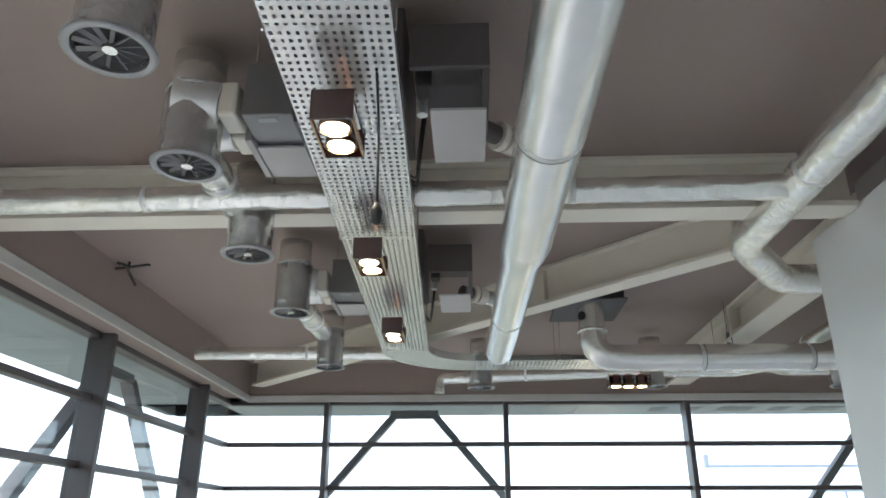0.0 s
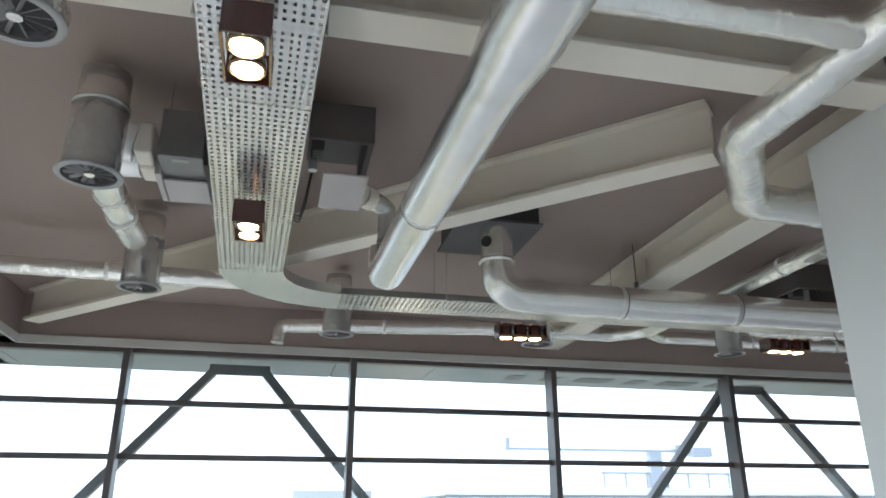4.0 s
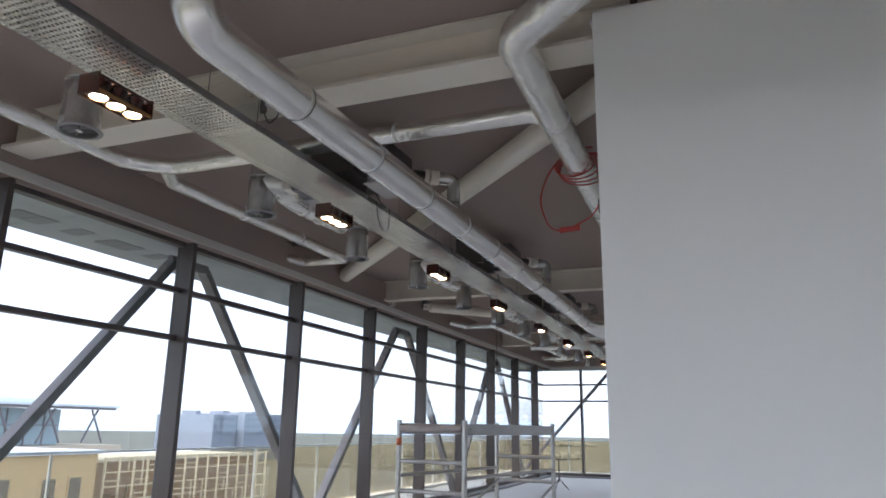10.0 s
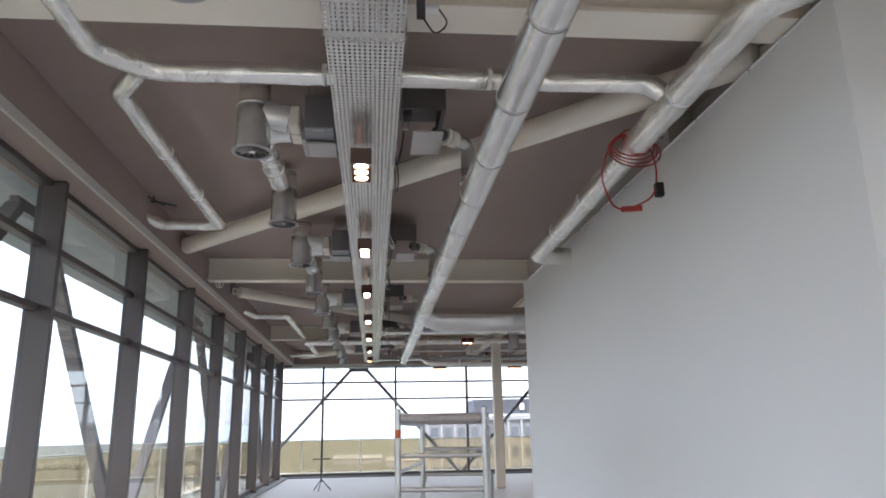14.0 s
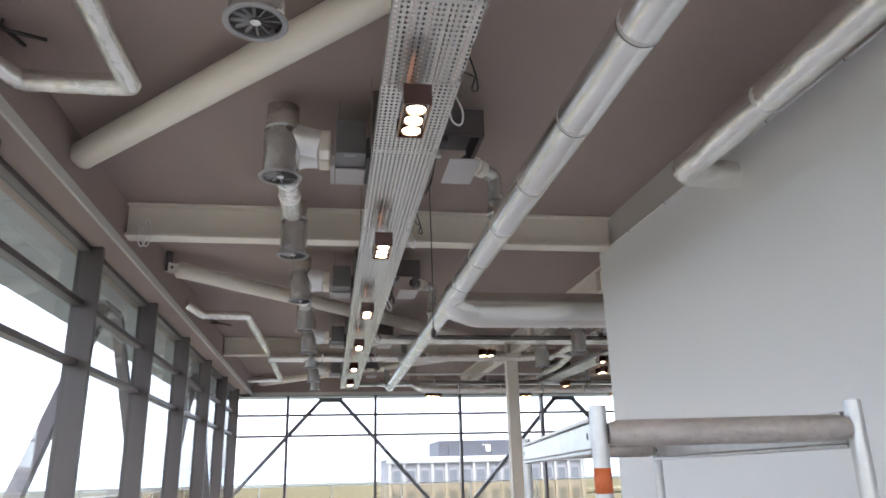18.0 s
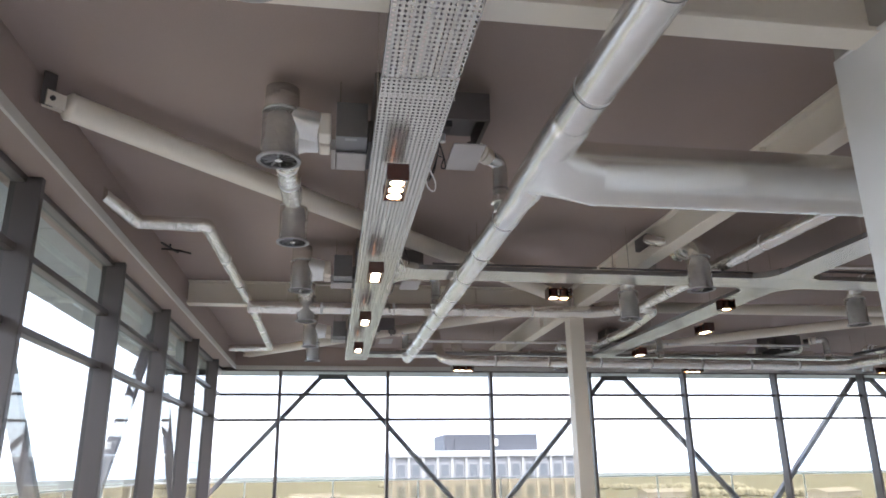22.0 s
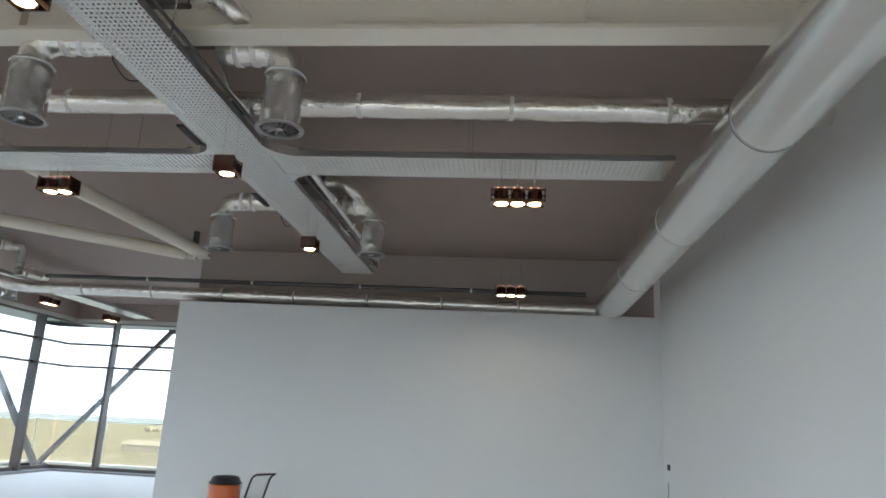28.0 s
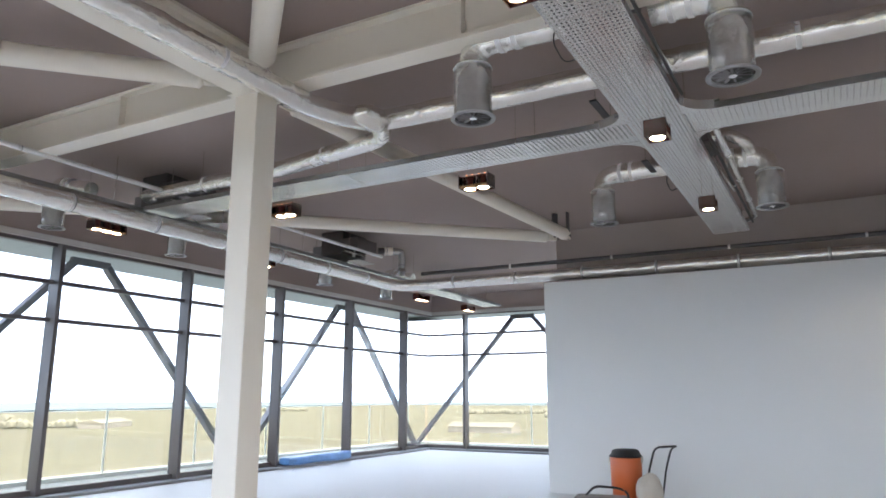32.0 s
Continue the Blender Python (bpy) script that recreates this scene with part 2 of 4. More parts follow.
def arc(p0, corner, p1, r, n=6):
    """Points of a rounded corner between two straight runs."""
    p0, c, p1 = Vector(p0), Vector(corner), Vector(p1)
    a, b = (p0 - c).normalized(), (p1 - c).normalized()
    s, e = c + a * r, c + b * r
    return [s.lerp(c, k / n).lerp(c.lerp(e, k / n), k / n) for k in range(n + 1)]


def run(points, r):
    """A line of points with its inner corners rounded."""
    out = [Vector(points[0])]
    for i in range(1, len(points) - 1):
        out += arc(points[i - 1], points[i], points[i + 1], r)
    return out + [Vector(points[-1])]


def mesh_of(name, bm, mat):
    me = bpy.data.meshes.new(name)
    bm.to_mesh(me)
    bm.free()
    for m in mat if isinstance(mat, (list, tuple)) else [mat]:
        me.materials.append(m)
    return me


def part(name, bm, mat, parent=None, label=""):
    me = bm if isinstance(bm, bpy.types.Mesh) else mesh_of(name, bm, mat)
    ob = new(name, me)
    if parent is not None:
        ob.parent = parent
    if label:
        ob["label"] = label
    return ob


def thing(name, label, category, group="", kind="", at=None):
    ob = new(name)
    ob.empty_display_size = 0.1
    if at is not None:
        ob.matrix_basis = at
    return tagged(ob, label, category, group, kind)


def setting(name, bm, mat, label, category):
    return tagged(part(name, bm, mat), label, category, kind="structure")


# ---------------------------------------------------------------- plan
FLOOR, CEIL, HEAD, T1, T2 = -0.30, 4.75, 4.17, 3.48, 2.79
BAY, YS, YN, XE = 2.99, -1.7, 31.7, 24.25
TRAY = 4.05
CX0, CX1, CY0, CY1 = 6.86, 15.87, 5.23, 15.30


def facade(name, m, length, offs, base=-0.24):
    """Curtain wall: local x runs along it, local y points into the room, z up."""
    wall = tagged(new(name), "curtain wall of tall glass panes between grey fins", "window wall", kind="structure")
    wall.matrix_basis = m
    cols = sorted(offs)
    edges = [0.0] + cols + [length]
    fin = mesh_of("fin", boxed(-0.042, 0.042, -0.09, 0.20, base, HEAD + 0.015, 0.006), M_FIN)
    for x in cols:
        o = part("fin", fin, None, wall)
        o.location.x = x
    zs = [base, T2, T1, HEAD]
    for a, b in zip(edges, edges[1:]):
        for z, h in ((base + 0.05, 0.1), (T2, 0.07), (T1, 0.07), (HEAD, 0.09)):
            part("transom", boxed(a + 0.042 if a else 0.0, b - 0.042 if b < length else b, -0.07, 0.06, z - h / 2, z + h / 2, 0.004), M_FIN, wall)
        for z0, z1 in zip(zs, zs[1:]):
            p = part("pane", boxed(a + 0.02, b - 0.02, -0.035, -0.027, z0 + 0.03, z1 - 0.03), M_GLASS, wall)
            p.visible_shadow = False
    return wall


setting("floor", boxed(-0.6, XE + 0.6, YS - 0.6, YN + 0.6, FLOOR - 0.3, FLOOR), M_FLOOR, "pale grey screed floor, empty", "floor")
setting("ceiling", boxed(-0.6, XE + 0.6, YS - 0.6, YN + 0.6, CEIL, CEIL + 0.3), M_CEIL, "grey-brown plastered ceiling slab", "ceiling")

# south and east sides, closing the place
S_OFF = [1.6 + 3.0 * k for k in range(8)]
facade("window_west", pose(0.0, YN, 0, 0, 0, -89.6), 33.4, [YN - (BAY * k) for k in range(11)])
facade("window_north", pose(XE, YN, 0, 0, 0, 180), XE, [XE - 1.65 - 3.0 * k for k in range(8)])
facade("window_south", pose(0.23, YS, 0, 0, 0, 0), XE - 0.23, S_OFF)
facade("window_east", pose(XE, YS, 0, 0, 0, 90), 33.4, [33.4 - 1.53 - BAY * k for k in range(11)])

# perimeter downstand above the glass, with a pale trim on its lower edge
for nm, m, ln in (("bulkhead_west", pose(0.0, YN, 0, 0, 0, -89.6), 33.4), ("bulkhead_north", pose(XE, YN, 0, 0, 0, 180), XE), ("bulkhead_south", pose(0.23, YS, 0), XE - 0.23), ("bulkhead_east", pose(XE, YS, 0, 0, 0, 90), 33.4)):
    o = setting(nm, boxed(0.0, ln, -0.25, 0.44, HEAD + 0.02, CEIL - 0.004), M_CEIL, "grey-brown downstand above the windows", "bulkhead")
    o.matrix_basis = m
    o2 = setting("trim", boxed(0.44, ln - 0.44, 0.442, 0.475, HEAD - 0.06, HEAD + 0.05, 0.006), M_TRIM, "pale metal edge trim under the bulkhead", "trim")
    o2.matrix_basis = m
    o3 = setting("sill", boxed(0.02, ln - 0.02, -0.2, 0.34, FLOOR, FLOOR + 0.06, 0.01), M_SILL, "grey sill step along the windows", "sill")
    o3.matrix_basis = m

# white core and the wall past it
def core_block(inset, z0, z1, y0, bevel=0.0):
    """The core's outline; its west face runs a little askew."""
    bm = boxed(CX0 + inset, CX1, y0, CY1 - inset, z0, z1, bevel)
    for v in bm.verts:
        if v.co.x < CX0 + 1:
            v.co.x -= 0.085 * (v.co.y - CY0) / (CY1 - CY0)
    return bm


setting("wall_core", core_block(0.0, FLOOR, 4.36, CY0, 0.006), M_WALL, "white plastered core wall", "wall")
setting("wall_core_top", core_block(0.012, 4.364, CEIL - 0.003, 8.0), M_STRIP, "pale grey strip above the core wall", "wall")
setting("wall_core_top_south", boxed(CX0 + 0.28, CX1, CY0 + 0.28, 7.998, 4.364, CEIL - 0.003), M_STRIP, "pale grey set-back strip above the core wall", "wall")
setting("wall_east", boxed(CX1 - 0.002, CX1 + 0.75, CY1 - 0.1, 24.2, FLOOR, 3.62), M_WALL, "white plastered partition wall", "wall")
setting("wall_east_top", boxed(CX1 + 0.5, CX1 + 0.7, CY1 + 0.004, 24.1, 3.624, CEIL - 0.003), M_UPPER, "pale grey set-back wall above the partition", "wall")


# ---------------------------------------------------------------- steel frame
def beam(name, a, b, depth=0.42, width=0.24, label="white painted steel beam under the ceiling"):
    """I-section between two plan points under the slab."""
    a, b = Vector(a), Vector(b)
    L = (b - a).length
    ang = math.atan2((b - a).y, (b - a).x)
    t = thing(name, label, "beam", "steel beams", at=pose(a.x, a.y, 0, 0, 0, math.degrees(ang)))
    zt = CEIL - 0.004
    part("top_flange", boxed(0, L, -width / 2, width / 2, zt - 0.03, zt), M_STEEL, t)
    part("web", boxed(0, L, -0.03, 0.03, zt - depth + 0.034, zt - 0.034), M_STEEL, t)
    part("bottom_flange", boxed(0, L, -width / 2, width / 2, zt - depth - 0.012, zt - depth + 0.03, 0.005), M_STEEL, t)
    n = max(1, int(L / 3.4))
    for k in range(n):
        x = (k + 0.5) * L / n
        for sy in (-1, 1):
            y0, y1 = sorted((sy * 0.031, sy * (width / 2 - 0.012)))
            part("stiffener", boxed(x - 0.007, x + 0.007, y0, y1, zt - depth + 0.031, zt - 0.031), M_STEEL, t)
    return t


def brace(a, b, r=0.13, z=4.5, zb=None):
    """A round brace between two plan points, with capped ends and a fork on a gusset plate at each."""
    zb = z if zb is None else zb
    t = thing("diagonal_brace", "white painted round steel brace under the ceiling", "brace", "diagonal braces")
    A, B = Vector((*a, z)), Vector((*b, zb))
    d = (B - A).normalized()
    part("tube", tube(bmesh.new(), [A, B], r, 28), M_STEEL, t)
    for e, q in ((A, -d), (B, d)):
        part("end_cap", tube(bmesh.new(), [e, e + q * 0.012, e + q * 0.05, e + q * 0.055], [r + 0.004, r + 0.004, r * 0.72, r * 0.5], 24), M_STEEL, t)
        m = Matrix.Translation(e + q * 0.12) @ q.to_track_quat("X", "Z").to_matrix().to_4x4()
        for sy in (-1, 1):
            o = part("fork_plate", boxed(-0.075, 0.1, sy * 0.03 - 0.009, sy * 0.03 + 0.009, -0.07, 0.07, 0.004), M_STEEL, t)
            o.matrix_basis = m
        o = part("pin", tube(bmesh.new(), [(0.05, -0.055, 0), (0.05, 0.055, 0)], 0.022, 12), M_DARK, t, "dark pin")
        o.matrix_basis = m
        o = part("gusset", boxed(0.02, 0.13, -0.012, 0.012, -0.06, CEIL - 0.006 - e.z, 0.004), M_DARK, t, "dark gusset plate under the ceiling")
        o.matrix_basis = Matrix.Translation(e + q * 0.12) @ Matrix.Rotation(math.atan2(q.y, q.x), 4, "Z")
    return t


CX, CY = 7.66, 24.05
beam("roof_beam", (0.45, 5.8), (CX0 + 0.2, 5.78), 0.37, 0.36)
beam("roof_beam", (0.45, 14.95), (CX0 + 0.2, 14.95))
beam("roof_beam", (0.45, CY), (CX - 0.15, CY))
beam("roof_beam", (CX, CY1 + 0.02), (CX, CY - 0.17))
beam("roof_beam", (CX, CY + 0.17), (CX, YN - 0.45))
beam("roof_beam", (7.55, YS + 0.45), (7.55, CY0 - 0.02))
beam("diagonal_beam", (0.88, -1.06), (6.66, 4.7), 0.4, 0.22, "white painted diagonal steel beam under the ceiling")
brace((0.78, 17.03), (CX - 0.4, CY - 0.43), 0.122)
brace((0.66, 12.92), (CX0 + 0.1, 6.42), 0.135)
brace((0.85, YN - 0.85), (CX - 0.36, CY + 0.43), 0.112)
brace((CX + 0.55, CY - 0.05), (14.75, 23.38), 0.105, 4.42, 4.3)
brace((8.6, YN - 0.7), (14.8, 23.75), 0.105, 4.42, 4.3)

col = thing("column", "white painted square steel column under the beams", "column")
part("shaft", boxed(CX - 0.14, CX + 0.14, CY - 0.14, CY + 0.14, FLOOR, 4.31, 0.008), M_STEEL, col)
part("cap_plate", boxed(CX - 0.2, CX + 0.2, CY - 0.2, CY + 0.2, 4.312, 4.345, 0.005), M_STEEL, col)


# ---------------------------------------------------------------- cable trays
def perforated(L, w, pitch=0.05, across=0.0335, hole=0.022, slot=0.0165):
    """A sheet with straight rows of punched holes, longer along the tray than across."""
    nx, ny = max(2, int(L / pitch)), int((w - 0.02) / across)
    px, py = L / nx, w / ny
    gx, gy = np.meshgrid(np.arange(nx) * px, np.arange(ny) * py - w / 2, indexing="ij")
    gx, gy = gx.ravel(), gy.ravel()
    hx, hy = (px - hole) / 2, (py - slot) / 2
    xs = [0, px, px, 0, hx, px - hx, px - hx, hx]
    ys = [0, 0, py, py, hy, hy, py - hy, py - hy]
    n = len(gx)
    co = np.zeros((n, 8, 3))
    for k in range(8):
        co[:, k, 0], co[:, k, 1] = gx + xs[k], gy + ys[k]
    cell = np.array([(0, 4, 5, 1), (1, 5, 6, 2), (2, 6, 7, 3), (3, 7, 4, 0)])
    fs = (np.arange(n)[:, None, None] * 8 + cell[None]).reshape(-1, 4)
    me = bpy.data.meshes.new("pan")
    me.from_pydata(co.reshape(-1, 3).tolist(), [], fs.tolist())
    me.materials.append(M_TRAY)
    me.update()
    return me


def tray_run(a, b, z=4.05, w=0.54, name="cable_tray", hang=2.0, hole=0.022, slot=0.0165):
    a, b = Vector(a), Vector(b)
    L = (b - a).length
    ang = math.degrees(math.atan2((b - a).y, (b - a).x))
    t = thing(name, "galvanised perforated cable tray hung under the ceiling", "cable tray", "cable trays", at=pose(a.x, a.y, z, 0, 0, ang))
    part("pan", perforated(L, w, hole=hole, slot=slot), M_TRAY, t, "pan with rows of punched holes")
    for s in (-1, 1):
        part("side_flange", boxed(0, L, s * w / 2 - 0.004, s * w / 2 + 0.004, 0.005, 0.062, 0.002), M_LIP, t, "side flange, its shade put into the colour")
    for k in range(9):
        y = (k - 4) * 0.052
        part("cable", tube(bmesh.new(), [(0.05, y, 0.058), (L * 0.33, y + 0.008 * math.sin(3 * k), 0.058), (L * 0.7, y - 0.008 * math.sin(5 * k), 0.058), (L - 0.05, y, 0.058)], 0.021, 8), M_CABLE, t, "dark cable added in the tray behind its holes")
    n = max(1, int(L / hang))
    for k in range(n):
        x = (k + 0.5) * L / n
        for s in (-1, 1):
            part("hanger_rod", tube(bmesh.new(), [(x, s * (w / 2 + 0.012), 0.0), (x, s * (w / 2 + 0.012), CEIL - z - 0.002)], 0.006, 8), M_GALV, t)
        part("support_bar", boxed(x - 0.02, x + 0.02, -w / 2 + 0.006, w / 2 - 0.006, 0.012, 0.035), M_TRAY, t)
    return t


# ---------------------------------------------------------------- lamps, diffusers, ducts
def lamp_fixture(n, z):
    """n round lamp cans in a row (local x) between two end plates, hung on wires; origin at the underside."""
    L = 0.155 * n + 0.03
    t = thing("spotlight_box", "dark red-brown spotlight box with %d lit lamps under the cable tray" % n, "spotlight", "spotlights under the trays")
    for s in (-1, 1):
        part("end_plate", boxed(s * L / 2 - 0.006, s * L / 2 + 0.006, -0.095, 0.095, 0.0, 0.15, 0.003), M_LAMPBOX, t)
        part("rail", boxed(-L / 2 + 0.007, L / 2 - 0.007, s * 0.09 - 0.005, s * 0.09 + 0.005, 0.0, 0.028, 0.002), M_BRONZE, t, "bronze lower rail")
        part("rail", boxed(-L / 2 + 0.007, L / 2 - 0.007, s * 0.088 - 0.004, s * 0.088 + 0.004, 0.112, 0.132, 0.002), M_LAMPBOX, t, "dark upper rail")
    for k in range(n):
        x = (k - (n - 1) / 2) * 0.155
        lamp = part("lamp_can", lathe(bmesh.new(), [(0.0665, 0.014), (0.0735, 0.014), (0.0745, 0.03), (0.0745, 0.05), (0.070, 0.056), (0.070, 0.125), (0.062, 0.146), (0.04, 0.156), (0.0, 0.158)], 24, (x, 0, 0)), M_LAMPBOX, t)
        part("lamp_ring", lathe(bmesh.new(), [(0.066, 0.004), (0.0755, 0.004), (0.0755, 0.0135), (0.066, 0.0135), (0.066, 0.004)], 24, (x, 0, 0)), M_BRONZE, lamp, "bronze ring round the lamp")
        bm = bmesh.new()
        bmesh.ops.create_circle(bm, cap_ends=True, radius=0.0615, segments=24, matrix=Matrix.Translation((x, 0, 0.0138)))
        for f in bm.faces:
            f.normal_flip()
        part("bulb", bm, M_BULB, lamp, "lit warm white lamp")
        for gx in (-0.03, 0.035):
            part("lamp_base", tube(bmesh.new(), [(x + gx, 0.02, 0.1585), (x + gx, 0.02, 0.166)], 0.01, 8), M_LEAK, lamp, "glowing back of the lamp")
        for sy in (-1, 1):
            top = TRAY - z - 0.001
            part("hanger", tube(bmesh.new(), [(x, sy * 0.055, 0.14), (x, sy * 0.06, 0.16), (x + 0.006, sy * 0.062, 0.19), (x, sy * 0.06, top)], 0.0028, 6), M_GALV, t)
    return t


LAMP = {}


def lamps(n, places, turn=0, z=3.78):
    for x, y in places:
        m = pose(x, y, z, 0, 0, turn)
        if (n, z) in LAMP:
            copy_thing(LAMP[n, z], m)
        else:
            LAMP[n, z] = lamp_fixture(n, z)
            LAMP[n, z].matrix_basis = m


def diffuser_thing(neck=True):
    """Hanging round swirl diffuser; origin at the centre of its lower rim."""
    t = thing("swirl_diffuser", "galvanised round air diffuser wrapped in clear film", "air diffuser", "air diffusers")
    part("body", lathe(bmesh.new(), [(0.157, 0.02), (0.160, 0.1), (0.158, 0.2), (0.161, 0.32), (0.159, 0.44), (0.155, 0.44), (0.155, 0.02)]), M_FILM, t)
    part("collar", lathe(bmesh.new(), [(0.15, 0.441), (0.165, 0.446), (0.165, 0.462), (0.15, 0.468), (0.15, 0.441)]), M_FILM, t, "taped film collar")
    if neck:
        part("neck", lathe(bmesh.new(), [(0.148, 0.469), (0.146, 0.68), (0.0, 0.685)]), M_FOIL, t, "foil neck")
    part("rim", lathe(bmesh.new(), [(0.152, 0.004), (0.17, 0.0), (0.186, 0.004), (0.188, 0.012), (0.18, 0.02), (0.162, 0.024), (0.152, 0.02), (0.152, 0.004)]), M_RIM, t, "rolled metal rim")
    bm = bmesh.new()
    bmesh.ops.create_circle(bm, cap_ends=True, radius=0.154, segments=28, matrix=Matrix.Translation((0, 0, 0.06)))
    part("backing", bm, M_DARK, t)
    bm = bmesh.new()
    tube(bm, [(0, 0, 0.008), (0, 0, 0.05)], 0.03, 16)
    part("hub", bm, M_GALV, t)
    blade = bmesh.new()
    box(blade, 0.035, 0.142, -0.010, 0.010, -0.0015, 0.0015)
    me = mesh_of("blade", blade, M_PLATE)
    for k in range(12):
        o = part("blade", me, None, t)
        o.matrix_basis = pose(0, 0, 0.022, 0, 0, 30 * k) @ pose(0, 0, 0, 38, 0, 0)
    return t


DIFF = {}


def diffusers(places, z=3.96, neck=True):
    for x, y in places:
        m = pose(x, y, z)
        if neck in DIFF:
            copy_thing(DIFF[neck], m)
        else:
            DIFF[neck] = diffuser_thing(neck)
            DIFF[neck].matrix_basis = m


def duct(name, pts, r, mat, label, bend=0.25, joints=1.5, seg=24, foil=False, category="duct"):
    """A round duct with collars at its joints."""
    t = thing(name, label, category, "ceiling ducts")
    line = run(pts, bend) if len(pts) > 2 else [Vector(p) for p in pts]
    part("pipe", tube(bmesh.new(), line, r, seg, ripple=0.10 if foil else 0.0, step=0.06 if foil else 0.0), mat, t)
    for a, b in zip([Vector(p) for p in pts], [Vector(p) for p in pts][1:]):
        L = (b - a).length
        d = (b - a).normalized()
        n = int(L / joints)
        for k in range(1, n + 1):
            c = a + d * (L * k / (n + 1))
            part("collar", tube(bmesh.new(), [c - d * 0.02, c - d * 0.018, c + d * 0.018, c + d * 0.02], [r + 0.0004, r + (0.003 if foil else 0.0013), r + (0.003 if foil else 0.0013), r + 0.0004], seg), M_WRAP if foil else M_TAPE, t, "" if foil else "creased foil tape")
            if not foil:
                part("seam", tube(bmesh.new(), [c + d * 0.021, c + d * 0.029], r + 0.0012, seg), M_HOLE, t, "dark joint line")
    return t


def fan_coil(m, sy=0.62, sx=1.06, drop=-0.16):
    """Ceiling unit above the tray with card flaps, spigots and a Y-duct to its diffuser; local y along the tray, +x to the main duct."""
    t = thing("fan_coil_unit", "dark ceiling fan coil unit with galvanised flaps and cables", "air unit", "fan coil units", at=m)
    top = CEIL - TRAY - 0.004
    part("casing", boxed(-0.26, 0.28, -0.4, 0.42, 0.22, top, 0.01), M_UNIT, t)
    part("side_box", boxed(-0.58, -0.31, -0.27, 0.36, 0.13, 0.46, 0.008), M_PLATE, t, "dull galvanised side box")
    part("flange", boxed(-0.62, -0.583, -0.06, 0.38, 0.1, 0.2, 0.004), M_FLAP, t)
    part("flap", boxed(-0.575, -0.3, 0.03, 0.37, 0.104, 0.118), M_FLAP, t, "pale bent flap")
    part("flap_lip", boxed(-0.575, -0.3, 0.372, 0.386, 0.104, 0.24), M_FLAP, t, "turned-up lip of the flap")
    part("rating_plate", boxed(-0.5, -0.4, -0.24, -0.2, 0.126, 0.1295), M_RIM, t, "small pale rating plate")
    part("dark_slot", boxed(-0.305, -0.265, -0.25, 0.34, 0.1, 0.3), M_DARK, t)
    part("rod", tube(bmesh.new(), [(-0.55, -0.2, 0.461), (-0.55, -0.2, top)], 0.006, 8), M_GALV, t)
    part("rod", tube(bmesh.new(), [(-0.37, 0.3, 0.461), (-0.37, 0.3, top)], 0.006, 8), M_GALV, t)
    part("open_frame", boxed(0.32, 0.72, -0.5, -0.465, 0.24, 0.5, 0.004), M_UNIT, t)
    part("open_frame", boxed(0.68, 0.72, -0.463, 0.18, 0.24, 0.5, 0.004), M_UNIT, t)
    part("panel", boxed(0.32, 0.676, -0.46, 0.18, 0.42, 0.44), M_UNIT, t, "grey inner panel")
    part("flap", boxed(0.42, 0.70, -0.40, 0.14, 0.05, 0.064), M_FLAP, t, "pale flat cover flap")
    part("actuator", boxed(0.34, 0.42, -0.34, -0.2, 0.24, 0.36, 0.01), M_DARK, t)
    part("valve", tube(bmesh.new(), [(0.36, -0.12, 0.2), (0.36, -0.12, 0.34)], 0.03, 12), M_WRAP, t)
    for k in range(3):
        part("wire", tube(bmesh.new(), run([(0.38, -0.1 + 0.06 * k, 0.38), (0.33, 0.05 + 0.05 * k, 0.1 - 0.03 * k), (0.3, 0.3 + 0.05 * k, 0.02), (0.24, 0.34 + 0.06 * k, 0.1)], 0.06), 0.005, 6), M_BLACK, t)
    for y in (-0.13, 0.11):
        part("spigot", boxed(-0.73, -0.624, y - 0.105, y + 0.105, 0.16, 0.37, 0.02), M_STEEL, t, "white duct spigot")
    part("y_duct", tube(bmesh.new(), [(-0.735, -0.13, 0.27), (-0.8, -0.14, 0.28), (-0.98, -0.17, 0.3)], 0.128, 20, ripple=0.05, step=0.04), M_WRAP, t, "pale wrapped branch duct")
    part("y_duct", tube(bmesh.new(), [(-0.74, 0.11, 0.27), (-0.86, 0.11, 0.27), (-0.99, 0.2, 0.27)], 0.122, 20, ripple=0.05, step=0.04), M_WRAP, t, "pale wrapped branch duct")
    part("flexible_duct", tube(bmesh.new(), run([(-0.735, 0.11, 0.27), (-1.0, 0.11, 0.27), (-1.05, 0.6, 0.27), (-1.05, 1.72, 0.30)], 0.19), 0.112, 20, ripple=0.08, step=0.05), M_FOIL, t)
    for y in (0.72, 1.15):
        part("tape", tube(bmesh.new(), [(-1.05, y - 0.025, 0.275), (-1.05, y + 0.025, 0.275)], 0.119, 20), M_WRAP, t, "pale tape band")
    q = Vector((0.75, 0.66, 0))
    c = Vector((sx, sy, 0.36))
    part("supply_elbow", tube(bmesh.new(), run([c - q * 0.22, c, (sx, sy, drop)], 0.09), 0.076, 20), M_FILM, t, "film-wrapped supply elbow")
    part("cuff", tube(bmesh.new(), [c - q * 0.37, c - q * 0.325], 0.092, 20), M_STEEL, t, "white duct cuff")
    part("cuff", tube(bmesh.new(), [c - q * 0.30, c - q * 0.2], 0.086, 20), M_STEEL, t, "white duct cuff")
    part("stub", tube(bmesh.new(), [c - q * 0.5, c - q * 0.31], 0.06, 16), M_UNIT, t)
